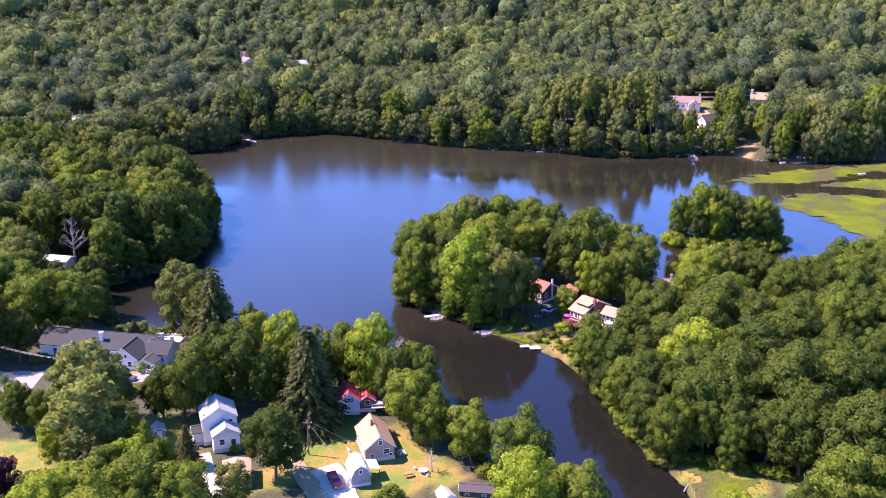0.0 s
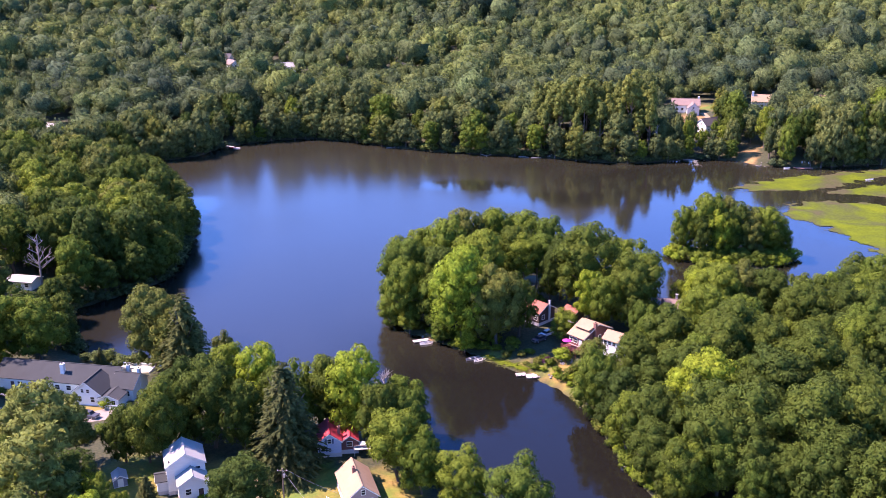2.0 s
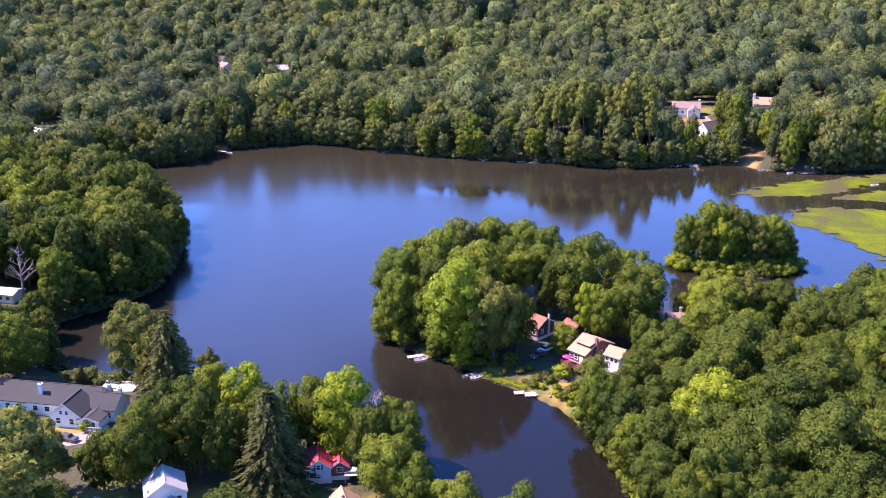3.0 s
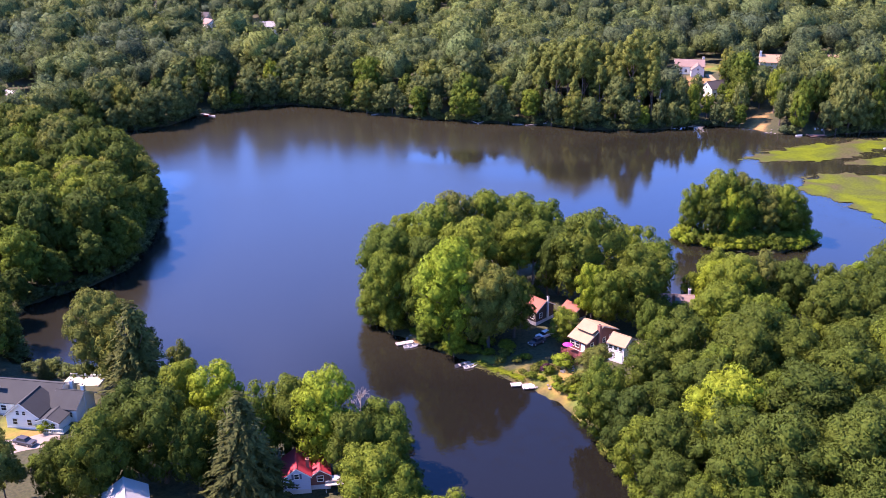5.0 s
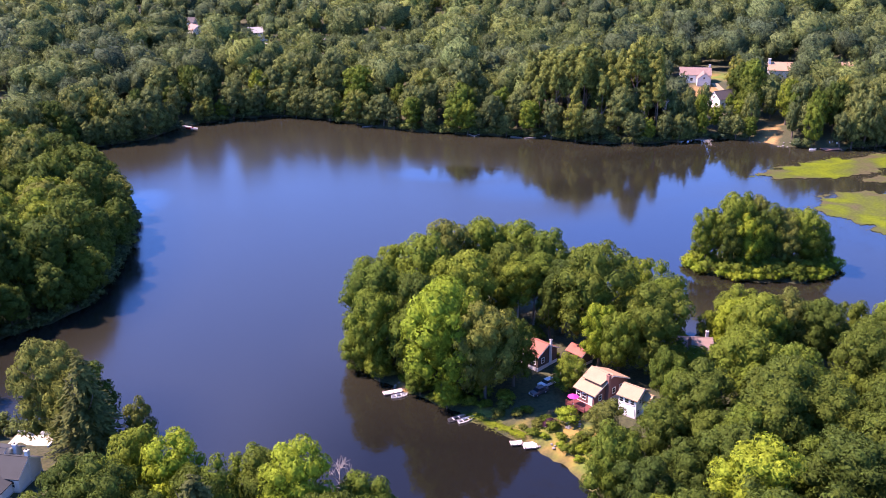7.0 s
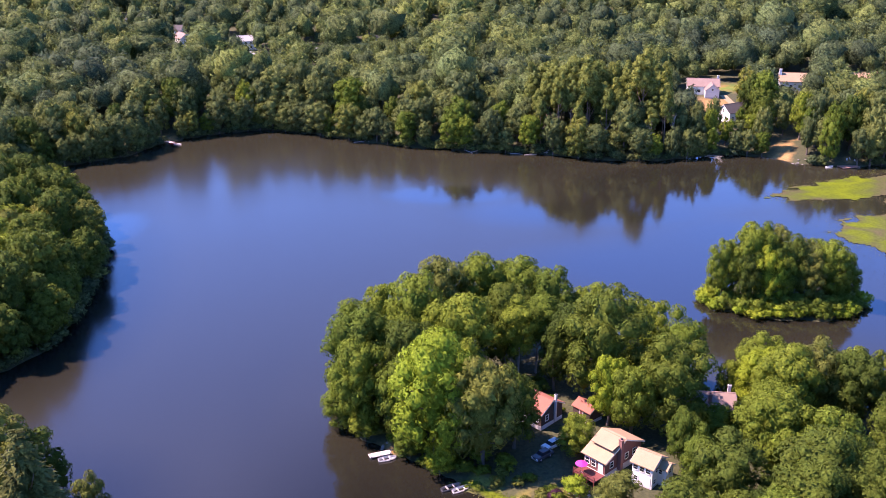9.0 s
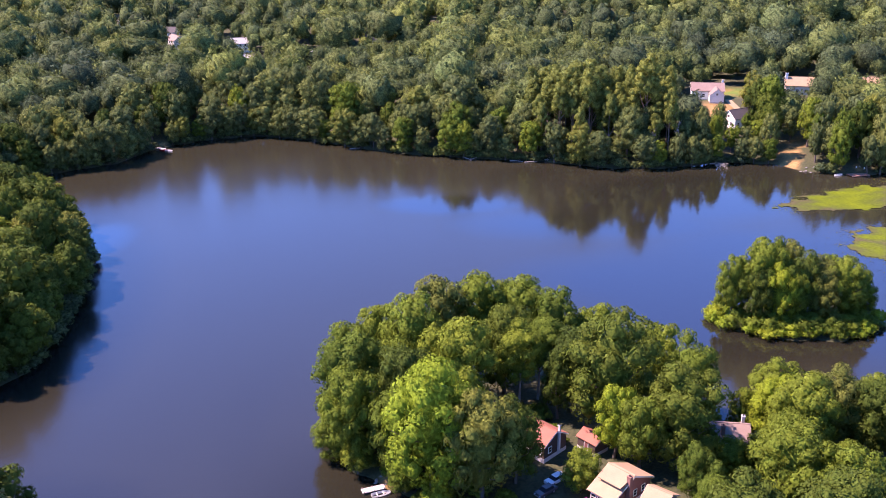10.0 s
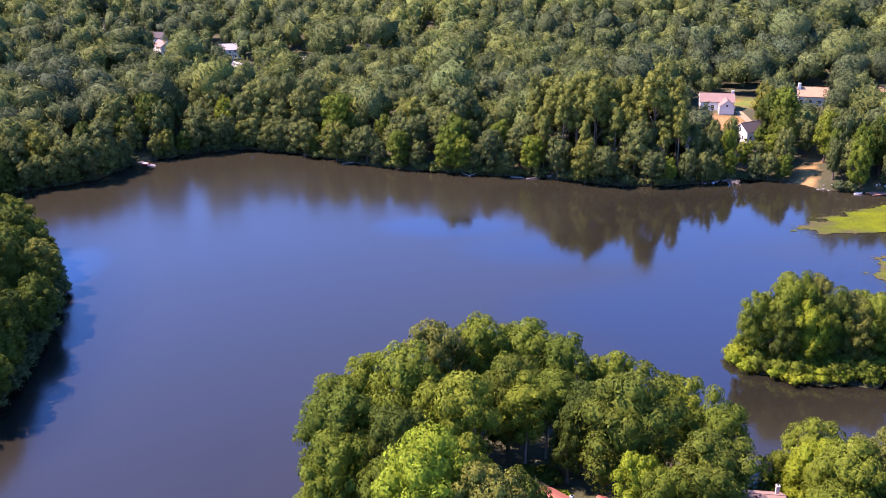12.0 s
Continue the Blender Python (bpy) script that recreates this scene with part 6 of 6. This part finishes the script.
ROCKS = [rock_mesh(s) for s in range(4)]
rrng = random.Random(9)
for cx, cy, rx, ry, count in ((29.5, 226, 4, 3, 16), (27, 216.5, 7, 3, 14), (-6.5, 244.5, 3, 2, 8), (34, 205, 2, 5, 8), (152, 452, 5, 2, 8), (44, 472, 8, 1.5, 7), (-29, 494.5, 6, 1.5, 6)):
    for _ in range(count):
        px, py = cx + rrng.uniform(-rx, rx), cy + rrng.uniform(-ry, ry)
        s = rrng.uniform(0.25, 0.75)
        if shore(px, py) > -0.8:
            ob = tagged(new("boulder", ROCKS[rrng.randrange(4)]), "pale grey weathered boulder on the lake shore", "rock", "shore boulders")
            ob.matrix_world = pose(px, py, zat(px, py) + 0.1 * s, 0, 0, rrng.uniform(0, 360)) @ Matrix.Diagonal((s, s * rrng.uniform(0.7, 1.2), s, 1))


def bare_tree(x, y, h, label, slim=1.0):
    ob = tagged(new("dead_tree", BARE[int(x * 3) % 2]), label, "dead tree")
    ob.matrix_world = pose(x, y, zat(x, y), 0, 0, x * 37) @ Matrix.Diagonal((h * slim, h * slim, h, 1))


bare_tree(-128.5, 279, 17, "grey leafless dead tree beside the white cabin")
bare_tree(-14, 194, 13, "grey leafless tree on the near bank")
bare_tree(-4.6, 151.6, 5, "small half-dead leafless tree on the dry lawn", 1.5)
bare_tree(43.5, 163.5, 7, "grey dead snag at the creek edge")
for k, (px, py) in enumerate(((82, 468), (94, 466), (104, 468))):
    bare_tree(px, py, 11 + 2 * (k % 3), "bare weathered trunk at the far shore", 0.6)


def fallen_log(x, y, yaw, ln, label):
    v, f = tube([((-ln / 2, 0, 0.1), 0.2), ((0, 0, 0.22), 0.17), ((ln / 2, 0, 0.05), 0.1)])
    v2, f2 = tube([((ln * 0.1, 0, 0.2), 0.07), ((ln * 0.25, 0.7, 0.6), 0.03)])
    v, f = join([(v, f), (v2, f2)])
    ob = tagged(new("fallen_log", mesh_from("fallen_log", v, [f], [PALE_BARK])), label, "log")
    ob.matrix_world = pose(x, y, 0.05, 0, 0, yaw)


for x, y, yaw in ((44, 469.5, 10), (18, 475, -60), (-31, 494, 20), (21, 476, 40), (120, 464.5, 5), (38, 471, -15), (48.5, 150.5, 60)):
    fallen_log(x, y, yaw, 5.5, "bleached fallen log lying at the waterline")


# ---- marsh ----
MARSH, n, l, b = nodes_of("marsh_grass")
tex = n.new("ShaderNodeTexCoord")
fine, broad = n.new("ShaderNodeTexNoise"), n.new("ShaderNodeTexNoise")
fine.inputs["Scale"].default_value, broad.inputs["Scale"].default_value = 1.2, 0.05
broad.inputs["Distortion"].default_value = 0.8
fine.inputs["Detail"].default_value = broad.inputs["Detail"].default_value = 5
for o in (fine, broad):
    l.new(tex.outputs["Object"], o.inputs["Vector"])
rr = ramp(n, [(0.32, (0.066, 0.062, 0.028)), (0.42, (0.060, 0.076, 0.018)), (0.52, (0.072, 0.102, 0.008)), (0.68, (0.102, 0.138, 0.005))])
rim = n.new("ShaderNodeAttribute")  # wet sedge thins out to dull stalks at the margin
rim.attribute_name = "margin"
drier = n.new("ShaderNodeMath")
drier.operation = "SUBTRACT"
l.new(broad.outputs["Fac"], drier.inputs[0])
l.new(rim.outputs["Fac"], drier.inputs[1])
l.new(drier.outputs[0], rr.inputs[0])
hs = n.new("ShaderNodeHueSaturation")
vr = n.new("ShaderNodeMapRange")
vr.inputs["To Min"].default_value, vr.inputs["To Max"].default_value = 0.55, 1.45
l.new(fine.outputs["Fac"], vr.inputs["Value"])
l.new(vr.outputs[0], hs.inputs["Value"])
l.new(rr.outputs[0], hs.inputs["Color"])
l.new(hs.outputs[0], b.inputs["Base Color"])
b.inputs["Roughness"].default_value = 0.9
b.inputs["Specular IOR Level"].default_value = 0.05
MARSHES = [
    [(126, 407), (143, 421), (165, 432), (184, 437), (206, 445), (235, 448), (260, 440), (215, 430), (190, 421), (176, 410), (160, 404), (145, 403)],
    [(166, 401), (182, 411), (205, 417), (250, 426), (250, 404), (205, 396), (186, 391)],
    [(134, 370), (139, 378), (152, 388), (168, 384), (185, 381), (215, 385), (260, 392), (260, 306), (200, 300), (165, 312), (153, 316), (152, 326), (149, 342), (143, 354), (135, 362)],
    [(49, 156), (53, 157), (57, 153), (60, 150), (63, 144), (58, 138), (52, 140), (51, 148)]]


def marsh(poly, seed, ragged=1.0):
    """Floating sedge: a low uneven mat with ragged edges, set with upright tufts."""
    rng = np.random.default_rng(seed)
    p = np.array(poly)
    step = 1.1 if ragged == 1.0 else 0.4
    x, y = np.meshgrid(np.arange(p[:, 0].min() - 2, p[:, 0].max() + 2, step), np.arange(p[:, 1].min() - 2, p[:, 1].max() + 2, step))
    wob = 1.6 * np.sin(x * 0.5 + 1.3 * np.sin(y * 0.37)) * np.cos(y * 0.61) + rng.normal(0, 0.5, x.shape)
    broad = np.sin(0.19 * x + 1.7 * np.sin(0.27 * y)) * np.cos(0.33 * y - 1.1 * np.sin(0.15 * x))
    d = signed(poly, x, y) + ragged * (wob + 2.4 * broad)
    fringe = (d > -6 * ragged) & (np.sin(1.1 * x + 2 * np.sin(0.6 * y)) * np.sin(1.7 * y + x * 0.4) > 0.55)
    z = np.maximum(0.05, np.maximum(0.04, height(x, y) + 0.02) + 0.3 * np.clip(d / 9, 0, 1) + 0.05 * rng.random(x.shape))
    inside = (d > 0) | fringe
    i = np.arange(x.size).reshape(x.shape)
    cell = inside[:-1, :-1] & inside[1:, :-1] & inside[:-1, 1:] & inside[1:, 1:]
    q = np.stack([i[:-1, :-1], i[:-1, 1:], i[1:, 1:], i[1:, :-1]], -1)[cell]
    v = np.stack([x + rng.uniform(-0.3, 0.3, x.shape), y + rng.uniform(-0.3, 0.3, x.shape), z], -1).reshape(-1, 3)
    thin = np.where(d > 0, 0.6, np.exp(np.minimum(d, 0) / (2.2 * ragged))).ravel() * (d.ravel() > -8 * ragged)
    at = rng.choice(x.size, min(int(inside.sum()) * 3, 12000), p=thin / thin.sum())
    c = v[at] + np.c_[rng.uniform(-0.6, 0.6, (len(at), 2)), np.full(len(at), 0.05)]
    nrm = unit(np.c_[rng.normal(size=(len(at), 2)), np.full(len(at), 9.0)])
    cv, cf = clump_cards(rng, c, nrm, 0.2)
    me = mesh_from("marsh_grass", np.r_[v, cv], [np.r_[q, cf + len(v)]], [MARSH])
    margin = 0.15 * np.clip(1 - d.ravel() / (5.0 * ragged), 0, 1)
    attribute(me, "margin", np.r_[margin, np.repeat(margin[at], len(cv) // len(at))])
    return tagged(new("marsh_grass", me), "bright yellow-green marsh grass at the water's edge", "marsh", kind="stuff")


for k, poly in enumerate(MARSHES):
    marsh(poly, 30 + k)
marsh([(8, 231.6), (12, 230.8), (17, 226.6), (22, 223), (20.6, 221.6), (16.4, 224.4), (11.4, 228.8)], 41, 0.15)

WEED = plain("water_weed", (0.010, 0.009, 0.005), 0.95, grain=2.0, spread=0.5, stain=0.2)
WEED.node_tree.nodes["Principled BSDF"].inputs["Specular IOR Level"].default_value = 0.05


def water_weed(cx, cy, rx, ry, count, seed, size):
    """Flat leaves of water weed afloat in loose drifts."""
    rng = np.random.default_rng(seed)
    p = rng.uniform(-1, 1, (count * 6, 2))
    x, y = cx + rx * p[:, 0], cy + ry * p[:, 1]
    drift = np.sin(x * 0.55 + 1.8 * np.sin(y * 0.4)) * np.cos(y * 0.7 - np.sin(x * 0.5)) + rng.normal(0, 0.35, len(x))
    keep = (np.hypot(p[:, 0], p[:, 1]) < 1) & (drift > 0.1) & (shore(x, y) < -0.8)
    c = np.c_[x, y, np.full(len(x), 0.02)][keep][:count]
    cv, cf = clump_cards(rng, c, np.tile((0.0, 0.0, 1.0), (len(c), 1)), size)
    cv[:, 2] = 0.012 + 0.01 * rng.random(len(cv))
    me = mesh_from("water_weed", cv, [cf], [WEED])
    return tagged(new("water_weed", me), "dark brown water weed afloat on the creek", "water weed", kind="stuff")


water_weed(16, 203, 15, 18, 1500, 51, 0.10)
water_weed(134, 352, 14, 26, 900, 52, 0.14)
